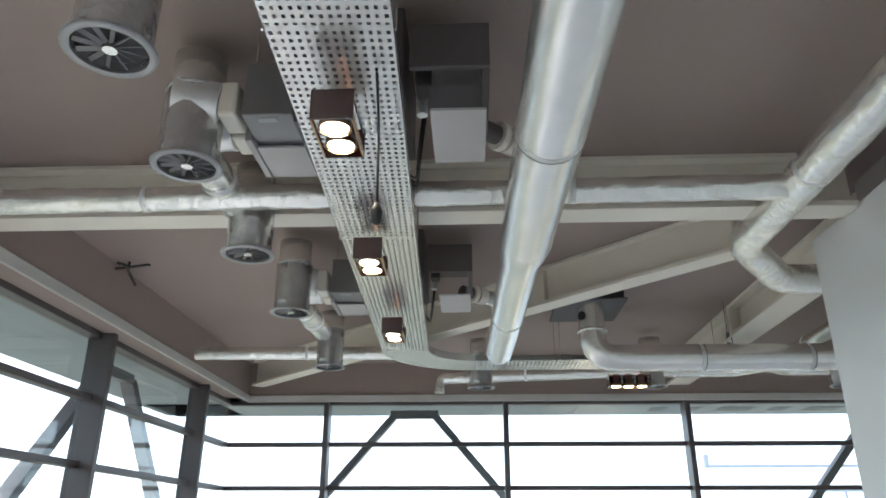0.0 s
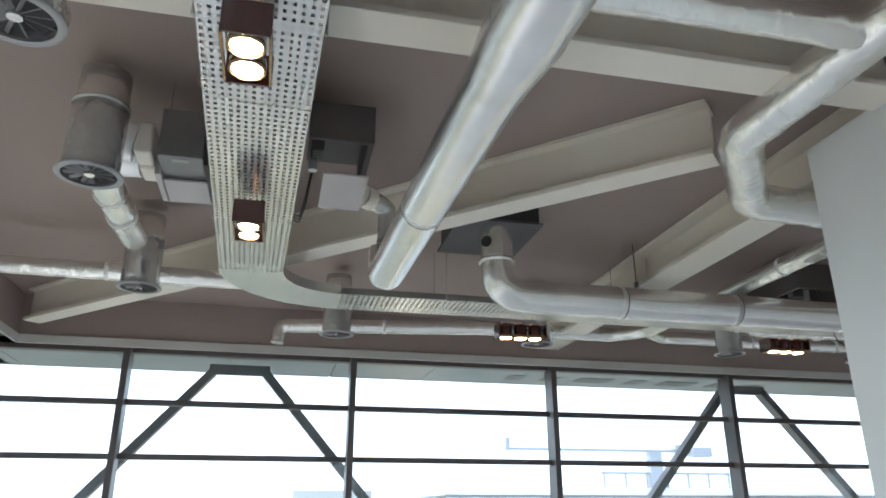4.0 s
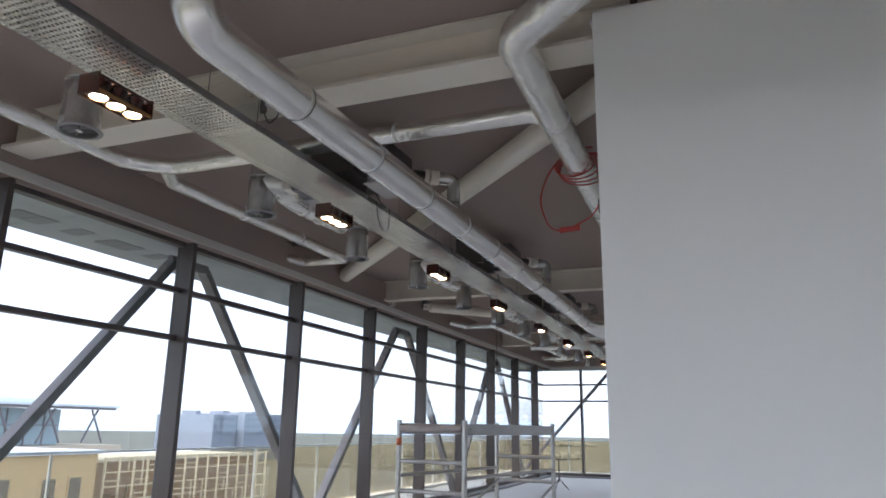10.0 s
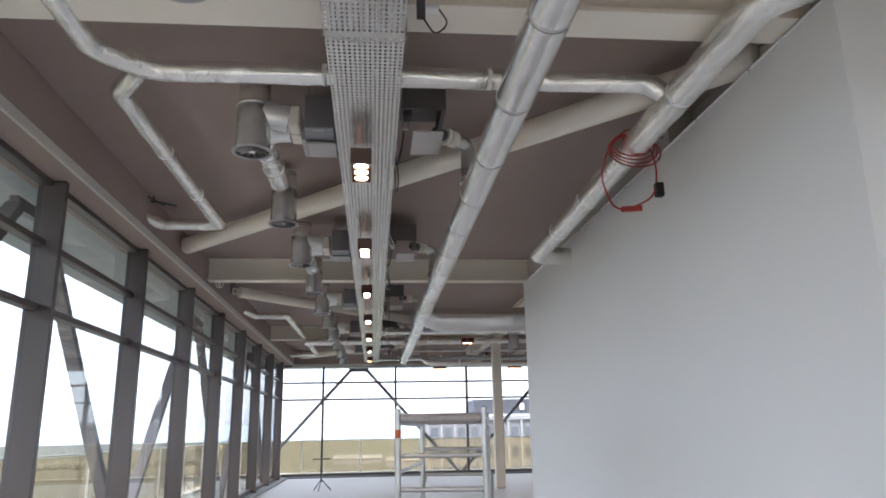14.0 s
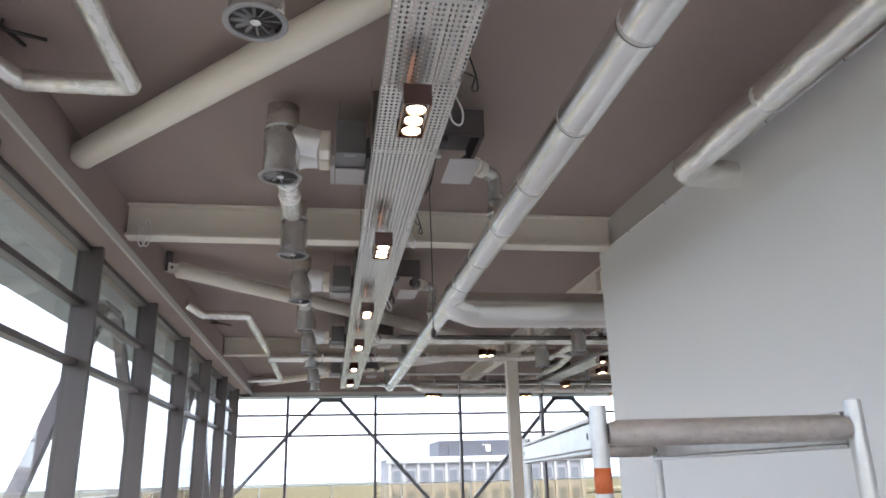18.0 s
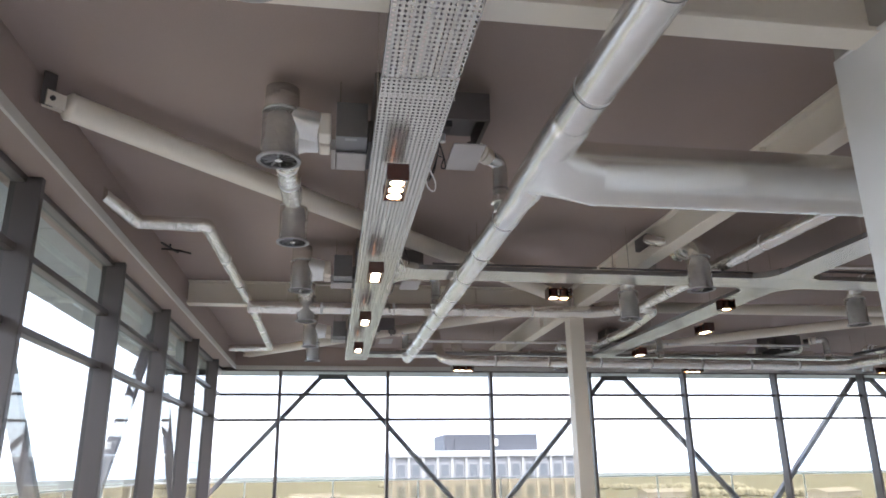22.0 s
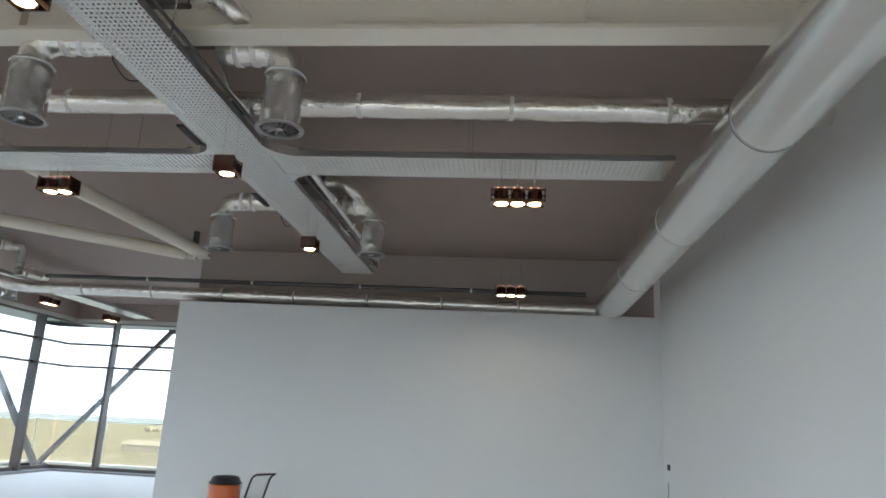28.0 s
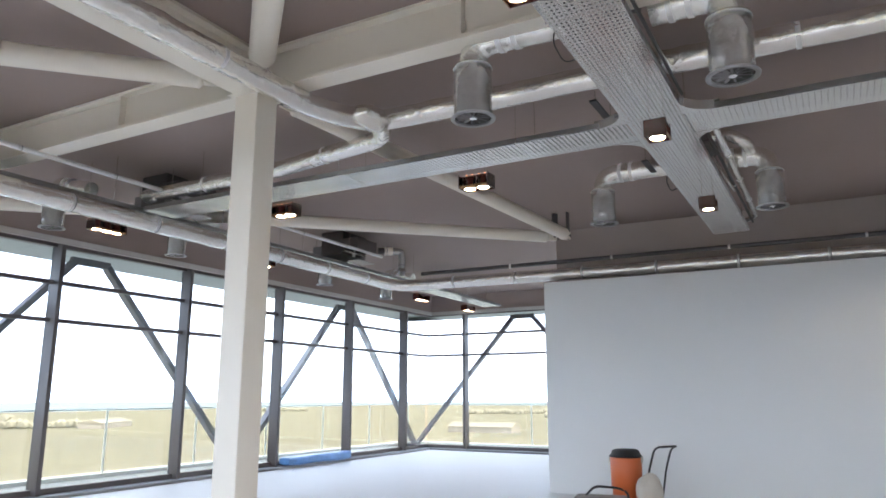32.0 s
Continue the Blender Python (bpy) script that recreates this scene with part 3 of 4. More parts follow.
    part("saddle", tube(bmesh.new(), [(sx, sy, -0.075), (sx, sy, -0.03), (sx, sy, 0.0)], [0.1, 0.088, 0.079], 20), M_GALV, t, "saddle collar on the main duct")
    part("strap", tube(bmesh.new(), [(sx, sy, 0.06), (sx, sy, 0.08)], 0.079, 20), M_HOLE, t, "dark clamp strap")
    return t


def tray_bend(cx, cy, r_in, r_out, a0, a1, name="tray_bend"):
    """A flat quarter bend joining two trays."""
    t = thing(name, "galvanised bend of the cable tray", "cable tray", "cable trays", at=pose(cx, cy, TRAY))
    bm = bmesh.new()
    n = 14
    pts = [(math.cos(radians(a0 + (a1 - a0) * k / n)), math.sin(radians(a0 + (a1 - a0) * k / n))) for k in range(n + 1)]
    vi = [bm.verts.new((r_in * c, r_in * q, 0.0)) for c, q in pts]
    vo = [bm.verts.new((r_out * c, r_out * q, 0.0)) for c, q in pts]
    for k in range(n):
        bm.faces.new((vi[k], vi[k + 1], vo[k + 1], vo[k]))
    part("pan", bm, M_TRAY, t)
    for r in (r_in, r_out):
        bm = bmesh.new()
        lo = [bm.verts.new((r * c, r * q, 0.0)) for c, q in pts]
        hi = [bm.verts.new((r * c, r * q, 0.09)) for c, q in pts]
        for k in range(n):
            bm.faces.new((lo[k], lo[k + 1], hi[k + 1], hi[k]))
        part("side_flange", bm, M_TRAY, t)
    return t


tray_run((3.65, 2.48), (3.65, 28.9))
tray_bend(4.45, 2.48, 0.53, 1.07, 180, 270)
tray_run((13.4, 1.98), (4.45, 1.68), w=0.52)
tray_run((3.93, 20.6), (14.9, 20.6), hole=0.018, slot=0.0135)
tray_run((9.66, 16.45), (9.66, 20.32), hole=0.010, slot=0.009)
tray_run((9.66, 20.88), (9.66, 27.8))
tray_run((3.93, 28.15), (22.0, 28.15), hole=0.015, slot=0.012)


def tray_fillet(cx, cy, dx, dy, R=0.34):
    """Rounded corner sheet where two trays cross."""
    t = thing("tray_corner", "galvanised rounded corner of the cable tray", "cable tray", "cable trays", at=pose(cx, cy, TRAY - 0.002))
    bm = bmesh.new()
    arcs = [(dx * R * (1 - math.sin(radians(9 * k))), dy * R * (1 - math.cos(radians(9 * k)))) for k in range(11)]
    low = [bm.verts.new((x, y, 0)) for x, y in arcs]
    mid = bm.verts.new((0, 0, 0))
    for k in range(10):
        bm.faces.new((mid, low[k], low[k + 1]))
    part("pan", bm, M_TRAY, t)
    bm = bmesh.new()
    low = [bm.verts.new((x, y, 0.0)) for x, y in arcs]
    top = [bm.verts.new((x, y, 0.09)) for x, y in arcs]
    for k in range(10):
        bm.faces.new((low[k], low[k + 1], top[k + 1], top[k]))
    part("side_flange", bm, M_TRAY, t)


for dy, y in ((-1, 20.33), (1, 20.87)):
    tray_fillet(3.93, y, 1, dy)
    for dx, x in ((-1, 9.39), (1, 9.93)):
        tray_fillet(x, y, dx, dy, 0.32)
lamps(3, [(3.6, y) for y in (4.35, 7.45, 10.55, 13.6, 16.85, 19.85, 22.8, 25.75)], 90)
lamps(2, [(6.02, 1.72), (7.91, 1.76), (9.6, 1.84)], 0, 3.8)
lamps(2, [(6.3, 20.75)], 0)
lamps(1, [(8.71, 20.45), (11.41, 20.45)], 0, 3.6)
lamps(2, [(9.5, 22.55), (9.45, 25.2)], 90, 3.66)
lamps(3, [(9.4, 17.9)], 90, 3.6)
lamps(3, [(14.14, 17.95)], 90, 3.601)
lamps(3, [(6.2, 28.1), (9.05, 28.1), (12.1, 28.05), (17.5, 27.95), (20.0, 27.95)], 0, 3.7)
diffusers([(2.6, y) for y in (2.56, 4.9, 7.45, 9.8, 12.05, 14.4, 16.75, 19.05, 21.4, 23.65, 26.4, 28.5)])
diffusers([(4.0, 0.73), (6.3, 0.82), (7.75, 0.86), (9.06, 0.92), (10.05, 0.98)])
diffusers([(7.97, 19.75), (7.8, 21.75), (11.95, 21.85), (12.05, 19.8)], 3.7, False)
diffusers([(9.06, 29.4), (11.46, 29.5), (15.49, 29.3), (18.15, 29.4)], 3.9, False)
diffusers([(6.3, 29.5)], 3.9)
for y in (7.62, 12.22, 16.92, 21.57, 26.57):
    fan_coil(pose(3.65, y, TRAY))
fan_coil(pose(8.95, 1.82, TRAY, 0, 0, 90))
fan_coil(pose(5.95, 1.73, TRAY, 0, 0, 90), 0.76, 0.99, -0.03)
fan_coil(pose(10.2, 28.15, TRAY, 0, 0, -90))
fan_coil(pose(14.6, 28.15, TRAY, 0, 0, -90))


rb = thing("ceiling_box", "dark sheet-metal air box under the ceiling", "air unit")
part("casing", boxed(4.12, 4.94, 3.4, 4.1, 4.5, CEIL - 0.004, 0.01), M_BLACK, rb)
part("flange", boxed(4.09, 4.97, 3.37, 4.13, 4.476, 4.498, 0.004), M_DARK, rb)
jb = thing("junction_bracket", "galvanised bracket with a valve and wires at the beam", "bracket")
part("plate", boxed(4.0, 4.06, 5.46, 5.48, 4.16, 4.34, 0.004), M_DARK, jb)
part("rod", tube(bmesh.new(), [(4.03, 5.47, 4.341), (4.03, 5.47, CEIL - 0.002)], 0.006, 8), M_DARK, jb)
part("valve", tube(bmesh.new(), [(4.061, 5.47, 4.24), (4.15, 5.47, 4.24)], 0.03, 14), M_WRAP, jb)
part("wire", tube(bmesh.new(), run([(4.14, 5.47, 4.26), (4.22, 5.45, 4.12), (4.12, 5.44, 4.02), (4.04, 5.46, 4.17)], 0.06), 0.006, 6), M_BLACK, jb)
M_BRACE_D = material("dark_bracket_steel", (0.07, 0.065, 0.06), 0.5, 0.4, vary=0.2)
for bx, by in ((0.62, 21.8), (0.62, 24.9), (0.62, 11.1), (5.6, -1.1)):
    br = thing("ceiling_bracket", "small crossed dark steel bracket near the window bulkhead", "bracket", "ceiling brackets", at=pose(bx, by, 4.66, 0, 0, 20))
    part("arm", tube(bmesh.new(), run([(-0.34, 0.05, -0.05), (-0.1, 0, 0), (0.12, 0, 0), (0.3, -0.06, -0.04)], 0.05), 0.016, 8), M_BRACE_D, br)
    o = part("arm", boxed(-0.26, 0.26, -0.014, 0.014, 0.017, 0.035), M_BRACE_D, br)
    o.matrix_basis = pose(0, 0, 0, 0, 0, 55)
    part("stud", tube(bmesh.new(), [(0, 0, 0.0355), (0, 0, 0.086)], 0.012, 8), M_DARK, br)


def drop_elbow(x, y, z, tx, ty, tz=4.12):
    """Foil elbow from the top of a diffuser over to a pipe."""
    t = thing("foil_elbow", "foil-wrapped flexible elbow above an air diffuser", "duct", "foil elbows")
    part("hose", tube(bmesh.new(), run([(x, y, z + 0.45), (x, y, z + 0.68), (tx, ty, tz)], 0.2), 0.118, 20, ripple=0.1, step=0.05), M_FOIL, t)
    d = (Vector((tx, ty, tz)) - Vector((x, y, z + 0.68))).normalized()
    for k in (0.26, 0.4):
        c = Vector((x, y, z + 0.68)) + d * k
        part("tape", tube(bmesh.new(), [c - d * 0.02, c + d * 0.02], 0.128, 20), M_WRAP, t, "pale tape band")



for fx in (7.9, 12.0):
    fu = thing("fan_coil_unit", "dark ceiling fan coil unit above the cable tray", "air unit", "fan coil units")
    part("casing", boxed(fx - 0.34, fx + 0.34, 20.42, 20.80, 4.54, CEIL - 0.004, 0.01), M_UNIT, fu)
    part("foil_hose", tube(bmesh.new(), run([(fx - 0.3, 20.36, 4.6), (fx - 0.42, 20.2, 4.56), (fx - 0.3, 20.0, 4.45), (fx + 0.05, 19.98, 4.42)], 0.12), 0.075, 16, ripple=0.12, step=0.04), M_FOIL, fu, "crumpled foil hose")
    part("side_box", boxed(fx - 0.24, fx + 0.24, 20.805, 20.91, 4.55, 4.7, 0.008), M_PLATE, fu)
    part("side_box", boxed(fx - 0.24, fx + 0.24, 20.31, 20.415, 4.55, 4.7, 0.008), M_PLATE, fu)
    part("pipe", tube(bmesh.new(), run([(fx + 0.3, 20.45, 4.535), (fx + 0.3, 20.3, 4.15), (fx + 0.7, 20.28, 4.15)], 0.05), 0.02, 10), M_GALV, fu)
    part("wire", tube(bmesh.new(), run([(fx - 0.3, 20.9, 4.35), (fx - 0.34, 20.96, 4.1), (fx - 0.1, 20.95, 4.02), (fx + 0.1, 20.85, 4.14)], 0.08), 0.006, 6), M_BLACK, fu)
drop_elbow(7.97, 19.75, 3.7, 7.98, 20.3, 4.38)
drop_elbow(7.8, 21.75, 3.7, 7.82, 20.92, 4.38)
drop_elbow(11.95, 21.85, 3.7, 11.95, 20.95, 4.38)
drop_elbow(12.05, 19.8, 3.7, 12.03, 20.28, 4.38)
for nx, ny in ((9.06, 29.4), (11.46, 29.5), (15.49, 29.3), (18.15, 29.4)):
    drop_elbow(nx, ny, 3.9, nx + 0.05, 28.62, 4.4)

for x0, x1, y in ((8.92, 9.62, 21.06), (10.9, 11.4, 21.05)):
    sp = thing("strut_channel", "dark steel strut channel beside the tray crossing", "strut", "strut channels")
    part("channel", boxed(x0, x1, y - 0.035, y + 0.035, 4.145, 4.165, 0.004), M_BLACK, sp)
    for x in (x0 + 0.08, x1 - 0.08):
        part("rod", tube(bmesh.new(), [(x, y, 4.166), (x, y, CEIL - 0.002)], 0.006, 8), M_GALV, sp)
SPIRAL = "galvanised spiral duct under the ceiling"
md = duct("main_duct", [(4.77, 3.75, 4.745), (4.77, 3.75, 3.88), (4.77, 16.2, 3.86)], 0.142, M_GALV, SPIRAL, 0.25, 1.15)
part("flange", tube(bmesh.new(), [(4.77, 3.75, 4.16), (4.77, 3.75, 4.162), (4.77, 3.75, 4.188), (4.77, 3.75, 4.19)], [0.143, 0.16, 0.16, 0.143], 24), M_GALV, md)
part("inspection_hole", tube(bmesh.new(), [(4.852, 3.638, 4.33), (4.858, 3.628, 4.33)], 0.05, 16), M_BLACK, md, "round black inspection cap")
duct("main_duct", [(4.78, 16.55, 3.86), (4.85, 28.0, 4.0)], 0.135, M_GALV, SPIRAL, joints=1.2)
tee = duct("branch_duct", [(5.15, 16.2, 3.742), (15.5, 16.2, 3.77)], 0.258, M_DULL, "wide galvanised duct beside the white core wall", joints=3.2, seg=32)


def loft(rings, seg=32):
    """Rings of (x, y, z, ry, rz) standing across local x."""
    bm = bmesh.new()
    prev = None
    for x, y, z, ry, rz in rings:
        cur = [bm.verts.new((x, y + ry * math.cos(2 * math.pi * k / seg), z + rz * math.sin(2 * math.pi * k / seg))) for k in range(seg)]
        if prev:
            for k in range(seg):
                bm.faces.new((prev[k], prev[(k + 1) % seg], cur[(k + 1) % seg], cur[k]))
        prev = cur
    for f in bm.faces:
        f.smooth = True
    bmesh.ops.recalc_face_normals(bm, faces=bm.faces)
    return bm


flare = []
for k in range(13):
    f = k / 12
    flare.append((4.70 + 0.47 * f, 16.2 + 0.1 * (1 - f) ** 2, 3.83 - 0.09 * f, 0.26 + 0.34 * (1 - f) ** 2.6, 0.12 + 0.139 * (1 - (1 - f) ** 2.2)))
part("saddle", loft(flare, 48), M_DULL, tee, "flared tee saddle")
part("main_sleeve", tube(bmesh.new(), [(4.77, 15.5, 3.86), (4.77, 15.53, 3.86), (4.77, 15.75, 3.86), (4.78, 16.8, 3.86), (4.78, 17.1, 3.86)], [0.144, 0.156, 0.158, 0.155, 0.137], 24), M_GALV, tee)
duct("main_duct", [(13.4, 2.86, 3.84), (8.3, 2.78, 3.84)], 0.16, M_GALV, "galvanised spiral duct with a tapered joint")
end = duct("main_duct", [(7.95, 2.77, 3.84), (5.19, 2.71, 3.84), (5.19, 2.72, 4.06)], 0.135, M_GALV, "galvanised spiral duct with an upturned end elbow", 0.14)
part("reducer", tube(bmesh.new(), [(8.34, 2.78, 3.84), (8.28, 2.78, 3.84), (7.99, 2.77, 3.84), (7.93, 2.77, 3.84)], [0.161, 0.164, 0.141, 0.138], 24), M_GALV, end)
duct("foil_pipe", [(13.4, 4.6, 4.3), (7.05, 4.6, 4.28), (6.32, 5.16, 4.225), (6.27, 11.85, 4.09), (6.9, 11.9, 4.1)], 0.13, M_FOIL, "foil-wrapped pipe along the white core wall", 0.14, foil=True, category="pipe")
duct("foil_pipe", [(1.1, 1.92, 4.17), (1.1, 1.95, 4.4), (1.52, 4.6, 4.4), (1.52, 6.4, 4.4), (1.9, 6.75, 4.4), (6.1, 6.68, 4.37), (6.29, 6.68, 4.24)], 0.09, M_FOIL, "foil-wrapped pipe crossing the ceiling", 0.1, foil=True, category="pipe")
duct("foil_pipe", [(1.75, 6.8, 4.42), (1.47, 7.2, 4.42), (1.48, 11.4, 4.42), (0.65, 11.4, 4.42), (0.47, 10.9, 4.42)], 0.085, M_FOIL, "foil-wrapped pipe bent towards the windows", 0.06, foil=True, category="pipe")
duct("foil_pipe", [(0.5, 18.9, 4.42), (0.65, 19.85, 4.42), (1.48, 19.88, 4.42), (1.55, 24.3, 4.42), (1.52, 29.4, 4.42), (0.5, 29.5, 4.42)], 0.085, M_FOIL, "foil-wrapped pipe bent towards the windows", 0.06, foil=True, category="pipe")
duct("foil_pipe", [(1.6, 23.62, 4.2), (7.95, 23.52, 4.2), (8.64, 23.32, 4.27), (8.8, 15.31, 4.27)], 0.106, M_MATT, "pale matt foil-wrapped pipe under the beams", 0.3, foil=True, category="pipe")
duct("foil_pipe", [(8.62, 23.25, 4.26), (9.05, 23.48, 4.26), (9.34, 25.3, 4.25), (9.5, 27.9, 4.3)], 0.1, M_MATT, "pale matt foil-wrapped branch pipe under the ceiling", 0.2, foil=True, category="pipe")
duct("foil_pipe", [(3.38, -1.15, 4.3), (3.3, 1.75, 4.3)], 0.085, M_FOIL, "foil-wrapped pipe ending above the tray bend", foil=True, category="pipe")
duct("foil_pipe", [(8.08, -1.2, 4.25), (8.08, 4.55, 4.27)], 0.085, M_FOIL, "foil-wrapped pipe crossing the ceiling", foil=True, category="pipe")
duct("main_duct", [(5.6, 28.6, 4.7), (5.6, 27.75, 3.9), (16.1, 27.72, 3.84), (16.1, 16.4, 3.75)], 0.122, M_MATT, "pale foil-wrapped duct along the windows and the wall top", 0.4)
duct("conduit", [(10.12, 20.2, 4.3), (10.12, 16.4, 4.3)], 0.03, M_GALV, "thin galvanised conduit above the tray", category="pipe", joints=1.0)
duct("conduit", [(10.2, 20.18, 4.22), (14.6, 20.18, 4.22), (14.9, 20.4, 4.2)], 0.04, M_FOIL, "foil-wrapped conduit along the cable tray", 0.1, category="pipe", joints=1.2, foil=True)
duct("conduit", [(10.2, 20.255, 4.165), (14.8, 20.255, 4.165)], 0.018, M_DARK, "thin dark conduit along the cable tray", category="pipe", joints=3.0)
duct("conduit", [(9.98, 20.25, 4.2), (9.98, 16.5, 4.2)], 0.02, M_DARK, "thin dark conduit along the cable tray", category="pipe", joints=3.0)
duct("conduit", [(4.4, 20.29, 4.125), (9.1, 20.29, 4.125)], 0.014, M_DARK, "thin dark conduit along the cable tray", category="pipe", joints=4.0)
duct("conduit", [(CX0 - 0.016, 5.3, 4.335), (CX0 - 0.095, 15.2, 4.335)], 0.012, M_WRAP, "thin white conduit clipped along the wall top", category="pipe", joints=1.0)
duct("conduit", [(4.6, 28.5, 4.22), (21.5, 28.5, 4.22)], 0.04, M_GALV, "galvanised conduit along the north cable tray", category="pipe", joints=1.8)
duct("conduit", [(4.8, 27.45, 4.3), (15.0, 27.45, 4.3)], 0.03, M_WRAP, "thin white pipe beside the north cable tray", category="pipe", joints=1.4)
for fx in (10.2, 14.6):
    va = thing("valve_set", "small galvanised valves and pipes beside the air unit", "valve", "valve sets", at=pose(fx, 27.62, 4.3))
    part("pipe", tube(bmesh.new(), run([(-0.6, 0, 0.1), (-0.1, 0, 0.1), (-0.1, 0.3, 0.1)], 0.06), 0.025, 10), M_GALV, va)
    part("pipe", tube(bmesh.new(), run([(-0.6, 0.05, -0.02), (0.1, 0.05, -0.02), (0.1, 0.3, 0.06)], 0.06), 0.02, 10), M_GALV, va)
    part("valve", tube(bmesh.new(), [(-0.35, 0, 0.06), (-0.35, 0, 0.19)], 0.05, 12), M_WRAP, va)
    part("actuator", boxed(-0.2, -0.08, -0.07, 0.05, 0.14, 0.26, 0.01), M_DARK, va)
    part("rod", tube(bmesh.new(), [(-0.5, 0.0, 0.12), (-0.5, 0.0, 0.446)], 0.006, 8), M_GALV, va)
duct("conduit", [(15.9, 27.0, 4.03), (15.9, 16.6, 4.0)], 0.04, M_DARK, "thin conduit above the partition wall, coloured dark for a shadow band", category="pipe", joints=2.5)


# ---------------------------------------------------------------- outside the glass
def outer_truss(name, m, apexes, spread, z_low=-0.25, z_top=4.0):
    """V-braces outside the glass; local x along the wall, local y outwards is negative."""
    for ax in apexes:
        t = thing("facade_brace", "grey steel V-brace outside the windows", "facade brace", "facade braces", at=m)
        part("apex_plate", boxed(ax - 0.42, ax + 0.42, -0.5, -0.4, z_top - 0.04, z_top + 0.1, 0.006), M_BRACE, t)
        for s in (-1, 1):
            a, b = Vector((ax + s * 0.36, -0.45, z_top)), Vector((ax + s * spread, -0.45, z_low))
            bm = boxed(-0.09, 0.09, -0.06, 0.06, 0, (b - a).length, 0.01)
            o = part("leg", bm, M_BRACE, t)
            d = (b - a).normalized()
            o.matrix_basis = Matrix.Translation(a) @ d.to_track_quat("Z", "Y").to_matrix().to_4x4()


M_BRACE = material("grey_brace_steel", (0.21, 0.19, 0.195), 0.5, vary=0.08)
M_SOFFIT = material("soffit_panel", (0.30, 0.325, 0.345), 0.35, vary=0.2, scale=1.1)
M_TERRACE = material("pale_terrace_screed", (0.46, 0.46, 0.45), 0.8, vary=0.12, scale=0.8)
M_COPING = material("pale_coping", (0.82, 0.79, 0.72), 0.7, vary=0.06)
M_AMBER = glass_material("amber_balustrade_glass", (0.92, 0.84, 0.69), 0.0, (0.66, 0.57, 0.44, 0.06))
M_RAILING = material("white_railing", (0.7, 0.7, 0.68), 0.4, 0.2)
MW, MN, ME, MS = pose(0.0, YN, 0, 0, 0, -89.6), pose(XE, YN, 0, 0, 0, 180), pose(XE, YS, 0, 0, 0, 90), pose(0.23, YS, 0)
outer_truss("w", MW, [YN - y for y in (1.43, 9.6, 17.75, 25.9)], 4.07)
outer_truss("n", MN, [XE - x for x in (3.1, 11.65, 20.1)], 4.25)
outer_truss("e", ME, [33.4 - 3.4 - 8.3 * k for k in range(4)], 4.1)
outer_truss("s", MS, [3.2, 11.6, 20.0], 4.2)
OUT = 1.9
for nm, m, L in (("west", MW, 33.4), ("north", MN, XE), ("east", ME, 33.4), ("south", MS, XE - 0.23)):
    o = setting("terrace_" + nm, boxed(-OUT - 0.3, L + OUT + 0.3, -OUT - 0.3, -0.26, FLOOR - 0.35, FLOOR + 0.02), M_TERRACE, "grey terrace strip outside the windows", "terrace")
    o.matrix_basis = m
    o = setting("coping_" + nm, boxed(-OUT - 0.3, L + OUT + 0.3, -OUT - 0.3, -OUT + 0.12, FLOOR + 0.022, FLOOR + 0.1, 0.01), M_COPING, "pale parapet coping", "coping")
    o.matrix_basis = m
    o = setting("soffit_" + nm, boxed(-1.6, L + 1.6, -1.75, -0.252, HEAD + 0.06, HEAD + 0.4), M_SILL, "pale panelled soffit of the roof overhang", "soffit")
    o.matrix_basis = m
    np_ = int((L + 3.2) / 1.5)
    for k in range(np_):
        w = (L + 3.2) / np_
        part("panel", boxed(-1.6 + w * k + 0.006, -1.6 + w * (k + 1) - 0.006, -1.74, -0.26, HEAD + 0.035, HEAD + 0.059, 0.003), M_SOFFIT, o)
    if nm == "west":
        for k in range(9):
            part("soffit_patch", boxed(L - 12.0 + 0.52 * k + 0.1 * (k % 3), L - 11.72 + 0.52 * k + 0.1 * (k % 3), -1.25, -0.85, HEAD + 0.027, HEAD + 0.0345), M_SILL, o, "darker square patch on the soffit")
    t = thing("balustrade", "amber-tinted glass balustrade with thin white posts", "balustrade", "balustrades", at=m)
    n = int((L + 2 * OUT) / 2.4)
    step = (L + 2 * OUT) / n
    for k in range(n):
        x = -OUT + step * k
        p = part("pane", boxed(x + 0.02, x + step - 0.02, -OUT - 0.008, -OUT, FLOOR + 0.11, 1.12), M_AMBER, t)
        p.visible_shadow = False
        part("post", boxed(x - 0.015, x + 0.015, -OUT + 0.004, -OUT + 0.034, FLOOR + 0.1, 1.13), M_RAILING, t)
    part("top_rail", boxed(-OUT, L + OUT, -OUT - 0.02, -OUT + 0.03, 1.135, 1.165, 0.004), M_RAILING, t)


M_FACADE = material("pale_render", (0.60, 0.50, 0.365), 0.85, vary=0.05, scale=0.1, bump_scale=0.6)
M_OFFICE = material("grey_office_render", (0.50, 0.49, 0.475), 0.85, vary=0.05, scale=0.1, bump_scale=0.6)
M_WIN = material("far_window", (0.12, 0.13, 0.145), 0.2, vary=0.2, scale=0.3, bump_scale=0.6)
M_PAV = material("pale_roof_sheet", (0.62, 0.66, 0.68), 0.5, vary=0.05, scale=0.1, bump_scale=0.6)
M_PAVG = material("blue_green_glazing", (0.36, 0.45, 0.48), 0.15, vary=0.15, scale=0.2, bump_scale=0.6)
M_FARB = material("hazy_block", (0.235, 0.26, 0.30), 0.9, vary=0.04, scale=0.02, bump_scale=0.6)
